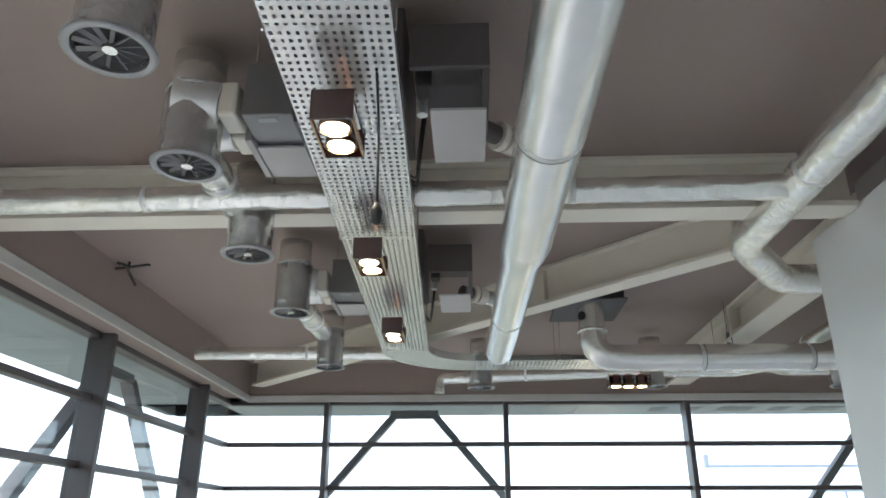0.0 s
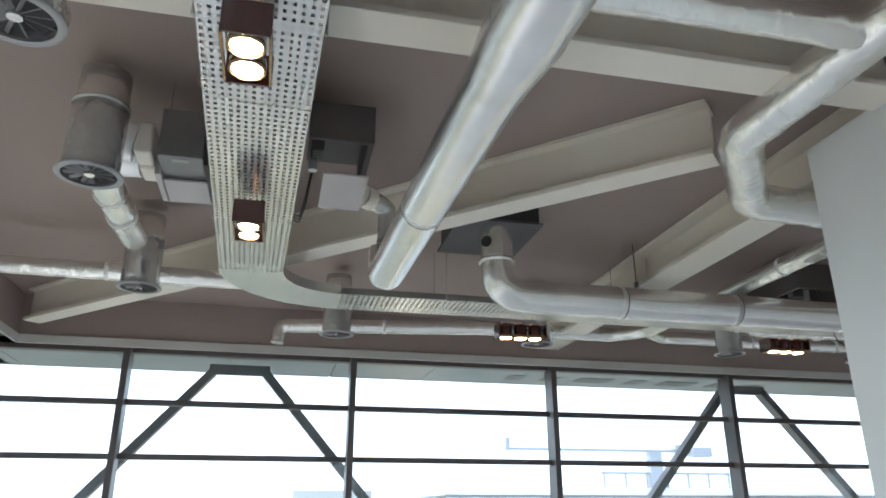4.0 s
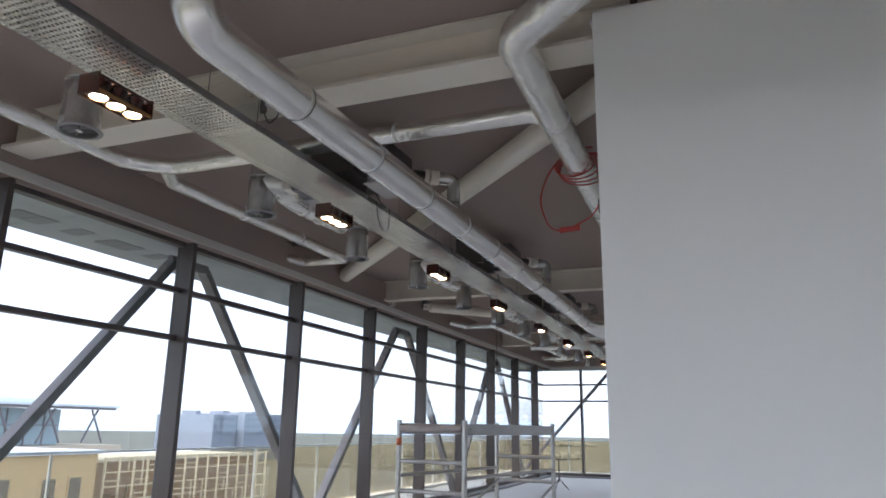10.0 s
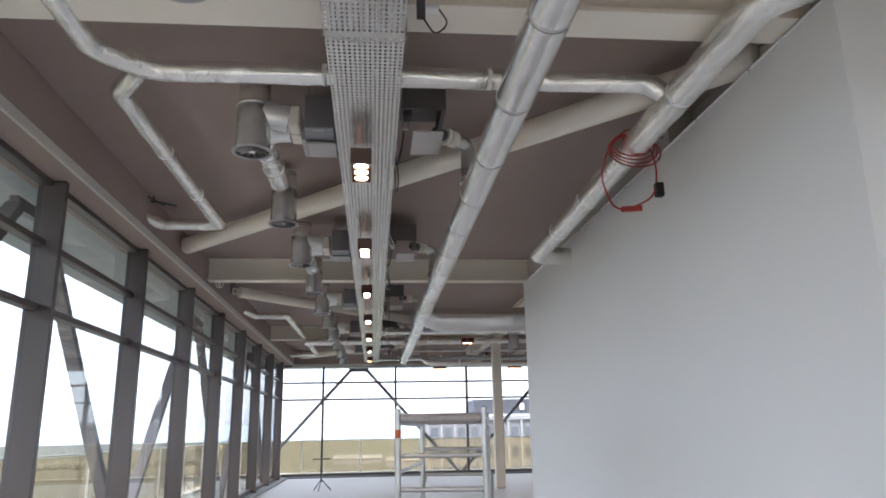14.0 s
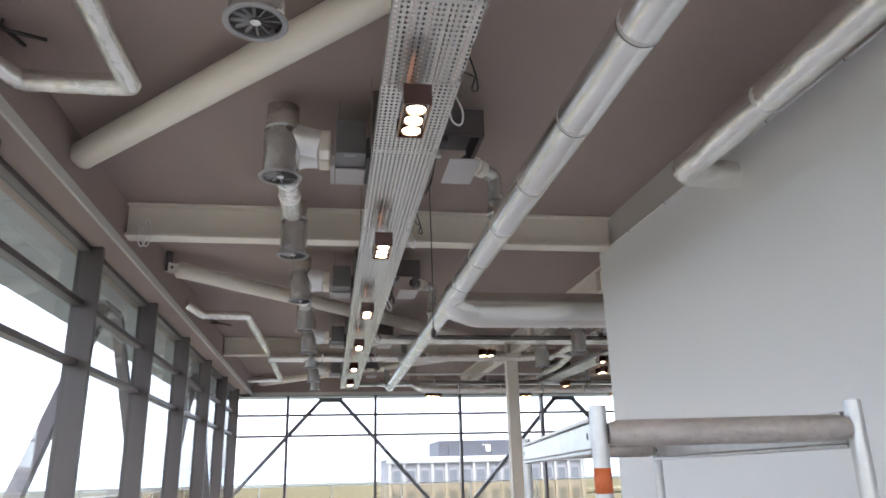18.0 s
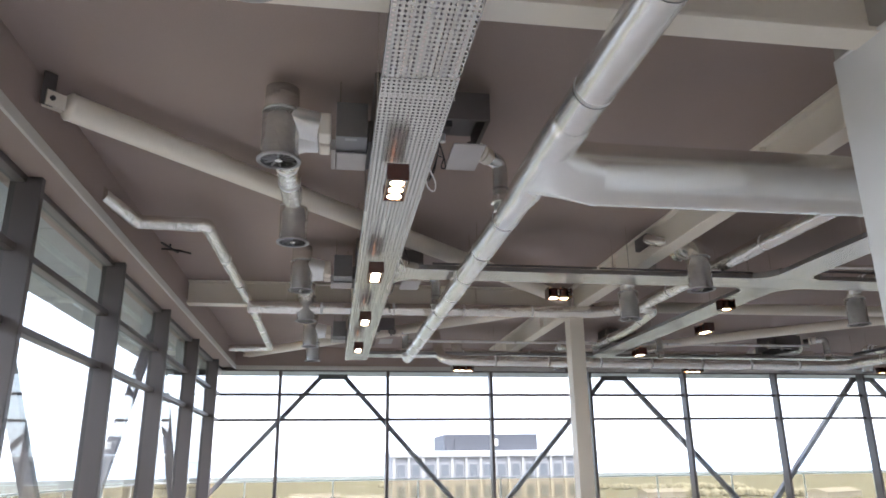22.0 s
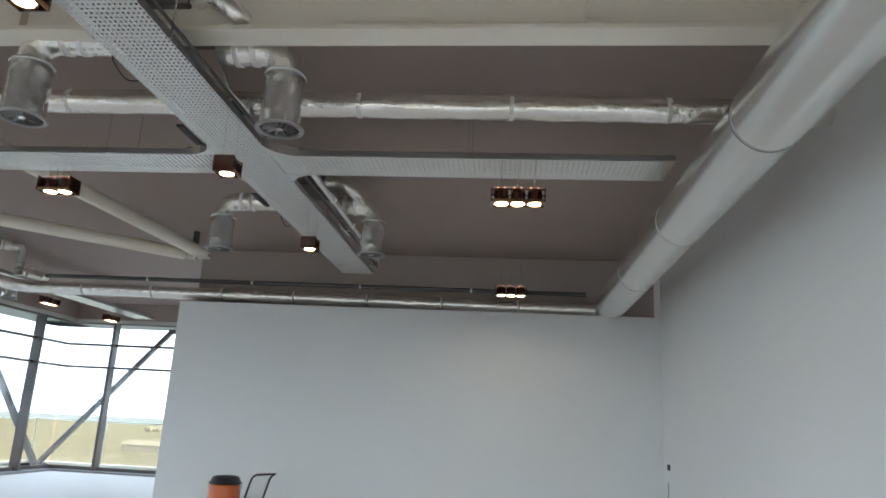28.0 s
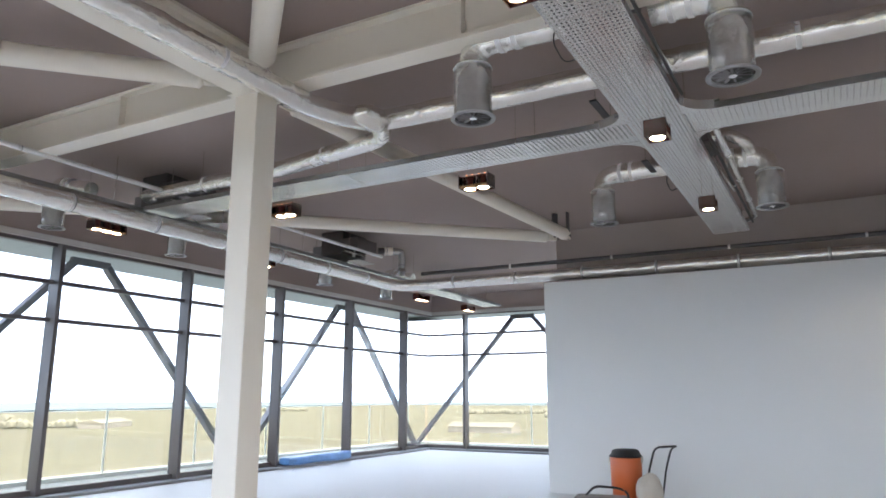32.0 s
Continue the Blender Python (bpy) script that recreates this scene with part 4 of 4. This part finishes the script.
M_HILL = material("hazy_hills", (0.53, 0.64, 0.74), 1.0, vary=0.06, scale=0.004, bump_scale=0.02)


def building(name, label, x0, x1, y0, y1, z1, wall, wins, face, z0=-18.0):
    """A block with window boxes set 0.15 m into holes seen from one side; wins: along, z0, along, z1."""
    t = thing(name, label, "building")
    part("wall", boxed(x0, x1, y0, y1, z0, z1), wall, t)
    part("roof", boxed(x0 - 0.3, x1 + 0.3, y0 - 0.3, y1 + 0.3, z1 + 0.004, z1 + 0.35), M_PAV, t)
    for a, c, b, d in wins:
        if face == "x":
            w = part("window", boxed(x1 + 0.01, x1 + 0.12, a, b, c, d), wall, t)
            part("pane", boxed(x1 + 0.121, x1 + 0.14, a + 0.15, b - 0.15, c + 0.15, d - 0.15), M_WIN, w)
        else:
            w = part("window", boxed(a, b, y0 - 0.12, y0 - 0.01, c, d), wall, t)
            part("pane", boxed(a + 0.15, b - 0.15, y0 - 0.14, y0 - 0.121, c + 0.15, d - 0.15), M_WIN, w)
    return t


ws = [(24.9, -6.1, 27.1, -2.75), (28.2, -6.0, 29.9, -2.85), (31.4, -6.2, 33.6, -2.9), (34.9, -5.4, 36.6, -3.7), (37.6, -9.0, 40.4, -1.6), (41.3, -6.2, 43.3, -3.0), (44.6, -6.3, 46.4, -3.0), (49.3, -6.4, 51.0, -3.2), (52.2, -6.4, 53.8, -3.2), (15.2, -9.5, 21.5, -2.0)]
building("rendered_building", "pale rendered building with tall narrow windows", -72, -50, 14.3, 55.4, -1.25, M_FACADE, ws, "x")
ow = [(y, z, y + 1.5, z + 2.0) for z in (-0.6, -4.4, -8.2, -12.0) for y in [-1.6 + 2.25 * k for k in range(15)]]
office = building("office_block", "grey office block with rows of windows", -150, -130, -2.4, 32.0, 2.3, M_OFFICE, ow, "x")
part("penthouse", boxed(-149, -130.5, 6.1, 20.7, 2.66, 5.4), M_OFFICE, office)
M_FARCOL = material("pale_far_stone", (0.31, 0.305, 0.30), 0.85, vary=0.05, scale=0.1, bump_scale=0.6)
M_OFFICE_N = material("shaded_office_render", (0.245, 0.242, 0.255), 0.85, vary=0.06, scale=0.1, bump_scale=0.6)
nw = [(x, z, x + 1.75, z + 2.4) for z in (-0.2, -4.0, -7.8) for x in [15.3 + 2.75 * k for k in range(14)]]
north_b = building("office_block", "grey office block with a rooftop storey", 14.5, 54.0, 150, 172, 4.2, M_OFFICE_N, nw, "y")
M_PENT = material("dark_rooftop_cladding", (0.072, 0.074, 0.088), 0.7, vary=0.08, scale=0.15, bump_scale=0.6)
part("penthouse", boxed(24.5, 42.9, 151, 165, 4.56, 7.6), M_PENT, north_b, "dark clad rooftop storey")
part("penthouse_wing", boxed(26.5, 34.0, 150.4, 150.98, 4.56, 6.6), M_PENT, north_b)
part("roof_sign", boxed(33.4, 35.0, 150.7, 150.96, 5.4, 6.7), M_COPING, north_b, "small white rooftop panel")
for k in range(15):
    part("column", boxed(14.55 + 2.75 * k, 15.05 + 2.75 * k, 149.45, 149.84, -12, 3.4), M_FARCOL, north_b, "pale facade column")
part("cornice", boxed(14.0, 54.5, 149.3, 149.98, 3.42, 4.15), M_FARCOL, north_b, "pale cornice band")
far = thing("apartment_block", "far hazy blue-grey block", "building")
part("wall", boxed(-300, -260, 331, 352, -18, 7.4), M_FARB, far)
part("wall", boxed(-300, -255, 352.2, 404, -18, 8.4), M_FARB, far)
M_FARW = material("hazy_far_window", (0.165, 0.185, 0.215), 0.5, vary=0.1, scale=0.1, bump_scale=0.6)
for x, y0, n in ((-259.9, 333, 4), (-254.9, 355, 11)):
    for k in range(n):
        for z in (4.2, 0.4, -3.4):
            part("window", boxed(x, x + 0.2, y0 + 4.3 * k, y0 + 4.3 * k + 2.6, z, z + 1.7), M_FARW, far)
for y, w, h in ((334, 4, 1.2), (358, 6, 1.6), (372, 3, 1.0), (386, 8, 1.9)):
    part("rooftop_plant", boxed(-285, -275, y, y + w, 8.42 if y > 352 else 7.42, 8.4 + h), M_FARB, far, "small rooftop plant room")
pav = thing("glass_pavilion", "blue glazed rooftop pavilion with slanted steel struts", "building")
part("wall", boxed(-95, -75, 24, 72, -1.2, 3.3), M_PAVG, pav)
part("roof", boxed(-97, -71.5, 21.0, 78.5, 3.67, 3.95), M_PAV, pav, "pale thin flat roof")
part("roof_deck", boxed(-95, -76, 27, 71, 3.954, 4.59), M_PAV, pav, "raised middle of the roof")
part("deck", boxed(-97, -72, 18, 80, -18, -1.25), M_FACADE, pav)
part("fascia", boxed(-72.1, -71.9, 21.2, 78.3, 3.35, 3.66), M_BRACE, pav, "dark roof edge")
for k in range(18):
    part("mullion", boxed(-74.98, -74.85, 24.5 + 2.65 * k, 24.65 + 2.65 * k, -1.2, 3.3), M_BRACE, pav)
part("transom", boxed(-74.84, -74.75, 24.2, 71.8, 1.2, 1.32), M_BRACE, pav)
part("doorway", boxed(-74.7, -74.5, 50.4, 54.6, -1.2, 2.3), M_DARK, pav, "dark doorway")
for y in (49.2, 52.0, 54.8, 57.2):
    part("door_panel", boxed(-74.45, -74.3, y, y + 1.3, -1.2, 2.0), M_PAV, pav, "pale door panel")
for k in (0, 1, 2, 3, 4, 5, 12, 13, 14, 15, 16):
    a = Vector((-73, 23 + 3.4 * k, -0.9))
    b = Vector((-73, 23 + 3.4 * k + (2.2 if k % 2 else -2.2), 3.34))
    part("strut", tube(bmesh.new(), [a, b], 0.14, 8), M_BRACE, pav)
M_CRANE = material("grey_crane_paint", (0.31, 0.32, 0.34), 0.6, vary=0.1, scale=0.3, bump_scale=0.6)
rail = thing("roof_gantry", "pale maintenance gantry on the pavilion roof", "gantry")
part("boom", boxed(-76, -75.5, 29.7, 56, 8.9, 9.25), M_CRANE, rail)
part("boom_end", boxed(-76.1, -75.4, 29.6, 30.1, 8.9, 10.4), M_CRANE, rail)
part("mast", boxed(-76.3, -75.2, 48.6, 50.3, 4.6, 8.9), M_CRANE, rail)
part("winch", boxed(-76.4, -75.0, 52.2, 53.6, 9.26, 9.9, 0.1), M_CRANE, rail)
part("basket", boxed(-76.6, -74.9, 54.6, 57.4, 8.4, 9.6, 0.1), M_CRANE, rail, "grey maintenance basket")
part("deck_rail", boxed(-76, -75.5, 42, 60, 6.2, 6.5), M_CRANE, rail)
for k in range(7):
    part("rail_post", boxed(-75.9, -75.6, 42.3 + 2.9 * k, 42.5 + 2.9 * k, 4.6, 6.19), M_CRANE, rail)
lat = thing("lattice_screen", "pale steel lattice screen on the next roof", "screen")
rng = random.Random(5)
for k in range(15):
    y = 56.5 + 1.9 * k
    part("upright", boxed(-50.2, -50, y - 0.08, y + 0.08, -9, -1.6), M_RAILING, lat)
for k in range(6):
    z = -8.5 + 1.35 * k
    part("rail", boxed(-49.98, -49.85, 56.4, 83.2, z - 0.07, z + 0.07), M_RAILING, lat)
for k in range(40):
    y, z = 56.5 + rng.randint(0, 13) * 1.9, -8.5 + rng.randint(0, 4) * 1.35
    part("infill_bar", boxed(-49.84, -49.75, y, y + 1.9, z + 0.5, z + 0.62) if k % 2 else boxed(-49.84, -49.75, y + 0.8, y + 0.92, z, z + 1.35), M_RAILING, lat)
ab = thing("low_block", "brown low block behind the lattice screen", "building")
M_BROWN = material("brown_brick_render", (0.21, 0.145, 0.11), 0.9, vary=0.12, scale=0.15, bump_scale=0.8)
part("wall", boxed(-64, -52, 55.9, 84, -18, -2.2), M_BROWN, ab)
part("roof", boxed(-64.3, -51.7, 55.6, 84.3, -2.19, -1.9), M_PAV, ab)
M_BELT = material("far_foliage", (0.22, 0.225, 0.20), 0.95, vary=0.3, scale=0.2, bump_scale=0.6)
M_SHED = material("pale_shed_roof", (0.21, 0.205, 0.195), 0.6, vary=0.1, scale=0.05, bump_scale=0.6)
for sx, sy, L, W, ang in ((60, 470, 34, 12, 5), (25, 430, 26, 9, -8), (-6, 480, 30, 8, 3), (330, 120, 40, 12, 80), (360, 190, 36, 14, 95), (300, 60, 30, 10, 85), (-330, 180, 30, 10, 85), (300, 420, 44, 14, 30), (210, 460, 30, 10, 15)):
    sh = thing("farm_shed", "low pale shed on the far land", "shed", "far sheds", at=pose(sx, sy, -18, 0, 0, ang))
    part("wall", boxed(-L / 2, L / 2, -W / 2, W / 2, 0, 3.2), M_OFFICE_N, sh)
    bm = bmesh.new()
    v = [bm.verts.new((qx * (L / 2 + 0.5), qy * (W / 2 + 0.5), qz)) for qx in (-1, 1) for qy, qz in ((-1, 3.21), (0, 5.4), (1, 3.21))]
    for f in ((0, 1, 4, 3), (1, 2, 5, 4), (0, 2, 1), (3, 4, 5), (0, 3, 5, 2)):
        bm.faces.new([v[k] for k in f])
    part("roof", bm, M_SHED, sh)
belt = tagged(new("tree_belts"), "hazy grey-green belts of far trees", "trees", kind="stuff")
for k in range(26):
    a, d = radians(14 * k + 5 * math.sin(k * 2.1)), 520 + 140 * (k % 4)
    L = 60 + 35 * (k % 3)
    bm = bmesh.new()
    for j in range(int(L / 3)):
        bmesh.ops.create_icosphere(bm, subdivisions=1, radius=2.2 + 1.6 * rng.random(), matrix=Matrix.Translation(((j - L / 6) * 3 + rng.uniform(-1, 1), rng.uniform(-3, 3), 2.0 + rng.uniform(-0.6, 1.2))))
    o = part("belt", bm, M_BELT, belt)
    o.matrix_basis = pose(d * math.cos(a), d * math.sin(a), -18, 0, 0, math.degrees(a) + 90)
hills = tagged(new("backdrop_hills"), "hazy blue hills along the horizon", "hills", kind="structure")
bm = bmesh.new()
prev = None
for k in range(181):
    a = radians(2 * k)
    h = 18 + 22 * (0.5 + 0.5 * noise.noise((math.cos(a) * 3, math.sin(a) * 3, 0.3))) + 6 * noise.noise((math.cos(a) * 14, math.sin(a) * 14, 1.3))
    cur = (bm.verts.new((2300 * math.cos(a), 2300 * math.sin(a), -20)), bm.verts.new((2330 * math.cos(a), 2330 * math.sin(a), max(2, h))))
    if prev:
        bm.faces.new((prev[0], cur[0], cur[1], prev[1]))
    prev = cur
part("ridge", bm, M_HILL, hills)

ground = setting("ground", boxed(-2900, 2900, -2900, 2900, -18.4, -18), material("dry_grass", (0.098, 0.098, 0.07), 0.95, vary=0.5, scale=0.012, bump_scale=0.06), "dry yellow-green land around the building", "ground")
tower = thing("tower_block", "rendered storeys of this building below the terrace", "building")
part("wall", boxed(-1.9, XE + 1.9, YS - 1.9, YN + 1.9, -18, FLOOR - 0.36), M_FACADE, tower)


# ---------------------------------------------------------------- loose things
M_WORN = material("cement_crusted_aluminium", (0.40, 0.365, 0.345), 0.6, 0.35, vary=0.45, scale=13, bump=0.6, bump_scale=35)


def scaffold():
    t = thing("scaffold_tower", "dull aluminium mobile scaffold with orange marks", "scaffold", at=pose(3.97, 8.52, FLOOR, 0, 0, -9.5))
    W, L, H = 0.86, 2.46, 1.97
    for x in (0, W):
        for y in (0, L):
            p = part("standard", tube(bmesh.new(), [(x, y, 0.12), (x, y, H)], 0.029, 20), M_ALU, t)
            part("spigot", tube(bmesh.new(), [(x, y, H), (x, y, H + 0.002)], 0.024, 18), M_HOLE, p)
            if x == 0 and y == 0:
                part("marking", lathe(bmesh.new(), [(0.0292, H - 0.28), (0.03, H - 0.28), (0.03, H - 0.2), (0.0292, H - 0.2)], 18, (x, y, 0)), M_ORANGE, p, "orange painted band")
            w = part("castor", lathe(bmesh.new(), [(0, -0.02), (0.06, -0.02), (0.06, 0.02), (0, 0.02)], 18), M_BLACK, t)
            w.matrix_basis = pose(x, y, 0.06, 90, 0, 0)
    for y in (0, L):
        for z in (0.3, 0.78, 1.2, 1.52):
            part("rung", tube(bmesh.new(), [(0.028, y, z), (W - 0.028, y, z)], 0.024, 14), M_ALU, t)
        part("end_tube", tube(bmesh.new(), [(0.03, y, H - 0.09), (0.06, y, H - 0.09), (W - 0.06, y, H - 0.09), (W - 0.03, y, H - 0.09)], [0.034, 0.044, 0.044, 0.034], 20), M_WORN, t, "end tube crusted with cement")
    for x in (0, W):
        part("guard_rail", tube(bmesh.new(), [(x, 0.027, 1.36), (x, L - 0.027, 1.36)], 0.02, 14), M_ALU, t)
        part("top_beam", boxed(x - 0.024, x + 0.024, 0.037, L - 0.037, H - 0.14, H - 0.05, 0.006), M_ALU, t)
        part("top_lip", boxed(x - 0.03, x + 0.03, 0.037, L - 0.037, H - 0.049, H - 0.034, 0.004), M_ALU, t)
        part("bottom_lip", boxed(x - 0.03, x + 0.03, 0.037, L - 0.037, H - 0.156, H - 0.141, 0.004), M_ALU, t)
        for yy in (0.09, L - 0.09):
            part("rivet", tube(bmesh.new(), [(x - 0.026, yy, H - 0.095), (x + 0.026, yy, H - 0.095)], 0.012, 10), M_HOLE, t)
        part("diagonal", tube(bmesh.new(), [(x + 0.045, 0.03, 0.35), (x + 0.045, L - 0.03, 1.2)], 0.018, 12), M_ALU, t)
    part("platform", boxed(0.05, W - 0.05, 0.06, L - 0.06, 0.78, 0.83, 0.006), M_ALU, t)
    return t


scaffold()
bar = thing("waste_bin", "orange plastic bin with a dark lid by the white wall", "bin", at=pose(14.75, 22.46, FLOOR))
part("body", lathe(bmesh.new(), [(0.0, 0.0), (0.22, 0.0), (0.225, 0.3), (0.245, 0.32), (0.25, 0.76), (0.24, 0.78), (0.0, 0.78)]), M_ORANGE, bar)
part("lid", lathe(bmesh.new(), [(0.0, 0.785), (0.262, 0.785), (0.262, 0.805), (0.235, 0.825), (0.215, 0.885), (0.17, 0.905), (0.0, 0.91)]), M_BLACK, bar, "dark domed lid")
for sgn in (-1, 1):
    part("clip", boxed(-0.03, 0.03, sgn * 0.262 - 0.012, sgn * 0.262 + 0.012, 0.7, 0.8, 0.005), M_TRIM, bar, "pale lid clip")
ht = thing("hand_truck", "black tubular hand truck loaded with a sack", "hand truck", at=pose(14.75, 21.96, FLOOR, 0, 0, 62))
part("frame", tube(bmesh.new(), run([(0.12, -0.2, 0.05), (0.0, -0.2, 0.6), (-0.12, -0.2, 0.93), (-0.22, -0.2, 0.97)], 0.08), 0.016, 10), M_BLACK, ht)
part("frame", tube(bmesh.new(), run([(0.12, 0.2, 0.05), (0.0, 0.2, 0.6), (-0.12, 0.2, 0.93), (-0.22, 0.2, 0.97)], 0.08), 0.016, 10), M_BLACK, ht)
part("grip", tube(bmesh.new(), [(-0.22, -0.2, 0.97), (-0.22, 0.2, 0.97)], 0.017, 10), M_BLACK, ht)
part("toe_plate", boxed(-0.3, 0.12, -0.24, 0.24, 0.01, 0.03, 0.004), M_DARK, ht)
bm = bmesh.new()
bmesh.ops.create_icosphere(bm, subdivisions=3, radius=0.24)
for v in bm.verts:
    v.co = Vector((v.co.x * 0.75, v.co.y * 0.85, v.co.z * 1.15)) * (1 + 0.14 * noise.noise(v.co * 6))
    v.co.z += 0.31
sack = part("sack", bm, M_PAPER, None)
sack.matrix_basis = pose(14.42, 22.02, FLOOR)
cart = thing("tool_bag", "grey canvas tool bag with a black tube handle on the floor", "bag", at=pose(14.1, 22.72, FLOOR, 0, 0, 10))
bm = boxed(-0.2, 0.2, -0.42, 0.38, 0, 0.24, 0.05)
part("bag", bm, material("grey_canvas", (0.30, 0.27, 0.25), 0.9, vary=0.3, scale=9, bump=0.4, bump_scale=30), cart)
part("handle", tube(bmesh.new(), run([(0.0, -0.42, 0.12), (0.0, -0.44, 0.30), (0.02, -0.3, 0.36), (0.02, 0.08, 0.38), (0.0, 0.24, 0.2)], 0.09), 0.018, 10), M_BLACK, cart, "bent black handle")
tagged(sack, "crumpled pale paper sack on the hand truck", "sack")
bm = bmesh.new()
box(bm, 0, 2.6, 0, 0.34, 0, 0.2, 0.05)
bmesh.ops.subdivide_edges(bm, edges=bm.edges, cuts=4, use_grid_fill=True)
for v in bm.verts:
    v.co += Vector((0, 0.03, 0.035)) * noise.noise(v.co * 5)
tarp = part("plastic_sheet", bm, material("blue_white_film", (0.13, 0.30, 0.62), 0.3, vary=0.35, scale=5, bump=0.6, bump_scale=12))
tarp.matrix_basis = pose(16.85, 31.28, FLOOR + 0.062)
tagged(tarp, "rolled blue plastic sheet on the window sill", "plastic sheet")
st = thing("work_stand", "grey tripod work stand with a crossbar", "stand", at=pose(2.1, 25.0, FLOOR))
part("post", tube(bmesh.new(), [(0, 0, 0.25), (0, 0, 0.93)], 0.02, 10), M_DARK, st)
part("crossbar", boxed(-0.28, 0.28, -0.03, 0.03, 0.931, 0.97, 0.005), M_DARK, st)
for k in range(3):
    a = radians(120 * k + 20)
    part("leg", tube(bmesh.new(), [(0, 0, 0.35), (0.32 * math.cos(a), 0.32 * math.sin(a), 0.0)], 0.014, 8), M_DARK, st)


def cable(name, label, pts, r, mat, bend=0.05):
    t = thing(name, label, "cable")
    part("lead", tube(bmesh.new(), run(pts, bend), r, 8), mat, t)
    return t


c = cable("hanging_lead", "black cable with a plug hanging from the tray", [(3.95, 12.3, 4.06), (3.96, 12.3, 3.3), (3.96, 12.3, 2.68)], 0.005, M_BLACK)
part("plug", lathe(bmesh.new(), [(0, -0.06), (0.018, -0.05), (0.024, 0.0), (0.01, 0.03), (0, 0.03)], 14, (3.96, 12.3, 2.66)), M_BLACK, c, "black plug")
c = cable("hanging_lead", "black cable with a plug hanging from the tray", [(9.75, 2.02, 4.14), (9.72, 2.04, 3.8), (9.68, 2.04, 3.42)], 0.006, M_BLACK)
part("plug", lathe(bmesh.new(), [(0, -0.06), (0.02, -0.05), (0.028, 0.0), (0.012, 0.04), (0, 0.04)], 14, (9.68, 2.04, 3.4)), M_BLACK, c, "black plug")
red = thing("red_cable_coil", "red extension cable looped over the foil pipe", "cable")
for k in range(4):
    rr = 0.15 + 0.02 * k
    part("loop", tube(bmesh.new(), [(6.24 + 0.03 * k + rr * 1.3 * math.cos(a), 7.86 + 0.05 * k + 0.05 * math.sin(a), 4.12 + rr * 0.9 * math.sin(a)) for a in [radians(15 * j + 9 * k) for j in range(25)]], 0.008, 8, caps=False), M_RED, red)
part("slack", tube(bmesh.new(), run([(6.42, 7.9, 4.3), (6.2, 7.85, 4.3), (5.98, 7.82, 4.05), (5.88, 7.8, 3.75), (6.0, 7.82, 3.42), (6.2, 7.84, 3.46), (6.45, 7.88, 3.6), (6.5, 7.9, 3.9), (6.44, 7.92, 4.2)], 0.13), 0.009, 8), M_RED, red)
part("slack", tube(bmesh.new(), run([(6.42, 7.96, 4.25), (6.6, 8.1, 4.36), (6.77, 8.3, 4.4)], 0.06), 0.009, 8), M_RED, red)
part("plug", tube(bmesh.new(), [(6.08, 7.83, 3.44), (6.28, 7.85, 3.46)], 0.03, 12), M_RED, red, "red cable socket")
part("plug", boxed(6.46, 6.54, 7.86, 7.94, 3.6, 3.74, 0.01), M_BLACK, red, "black cable plug")
red.location = (0.02, -0.28, 0.05)
for x, z, w, h in ((15.4, 1.05, 0.09, 0.09),):
    sw = thing("switch_plate", "dark switch box on the white wall", "switch")
    part("box", boxed(x - w / 2, x + w / 2, CY1 + 0.001, CY1 + 0.03, z, z + h, 0.004), M_BLACK, sw)
    part("conduit", boxed(x + 0.1, x + 0.115, CY1 + 0.001, CY1 + 0.012, z - 0.9, z - 0.2), M_SILL, sw)

# small leads along the trays
cable("wire_loop", "thin black wire loop hanging from the tray edge", [(3.93, 7.8, 4.1), (3.96, 7.82, 3.86), (3.95, 7.98, 3.78), (3.94, 8.12, 3.84), (3.93, 8.15, 4.1)], 0.006, M_BLACK, 0.08)
for wy in (10.3, 13.3, 16.6, 19.6, 22.5):
    cable("wire_loop", "tangled black wires hanging from the tray edge beside a spotlight", [(3.93, wy - 0.1, 4.12), (3.98, wy - 0.08, 3.97), (4.01, wy, 3.9), (3.97, wy + 0.07, 3.94), (4.0, wy + 0.02, 4.02), (3.95, wy - 0.05, 3.99), (3.93, wy + 0.12, 4.12)], 0.006, M_BLACK, 0.04)
for wy in (10.85, 13.9, 17.2, 20.1):
    cable("wire_loop", "thin white wire loop hanging beside a spotlight", [(3.92, wy - 0.15, 4.1), (3.99, wy - 0.12, 3.98), (4.0, wy + 0.02, 3.93), (3.94, wy + 0.1, 4.0), (3.92, wy + 0.1, 4.12)], 0.007, M_WRAP, 0.06)
lead = thing("cable_loop", "loose white cable loops tied to the steel beam", "cable")
for k in range(2):
    part("loop", tube(bmesh.new(), [(0.78 + 0.05 * k + 0.05 * math.cos(a), 14.78, 4.33 + 0.17 * math.sin(a)) for a in [radians(15 * j) for j in range(25)]], 0.008, 8, caps=False), M_WRAP, lead)
bm = bmesh.new()
bmesh.ops.create_icosphere(bm, subdivisions=3, radius=0.132)
for v in bm.verts:
    v.co = Vector((v.co.x * 1.9, v.co.y, v.co.z * 0.95)) * (1 + 0.2 * noise.noise(v.co * 14))
for f in bm.faces:
    f.smooth = True
joint = part("foil_joint", bm, M_MATT)
joint.matrix_basis = pose(8.36, 23.16, 4.18)
tagged(joint, "crumpled foil wrapping over a pipe joint", "pipe")
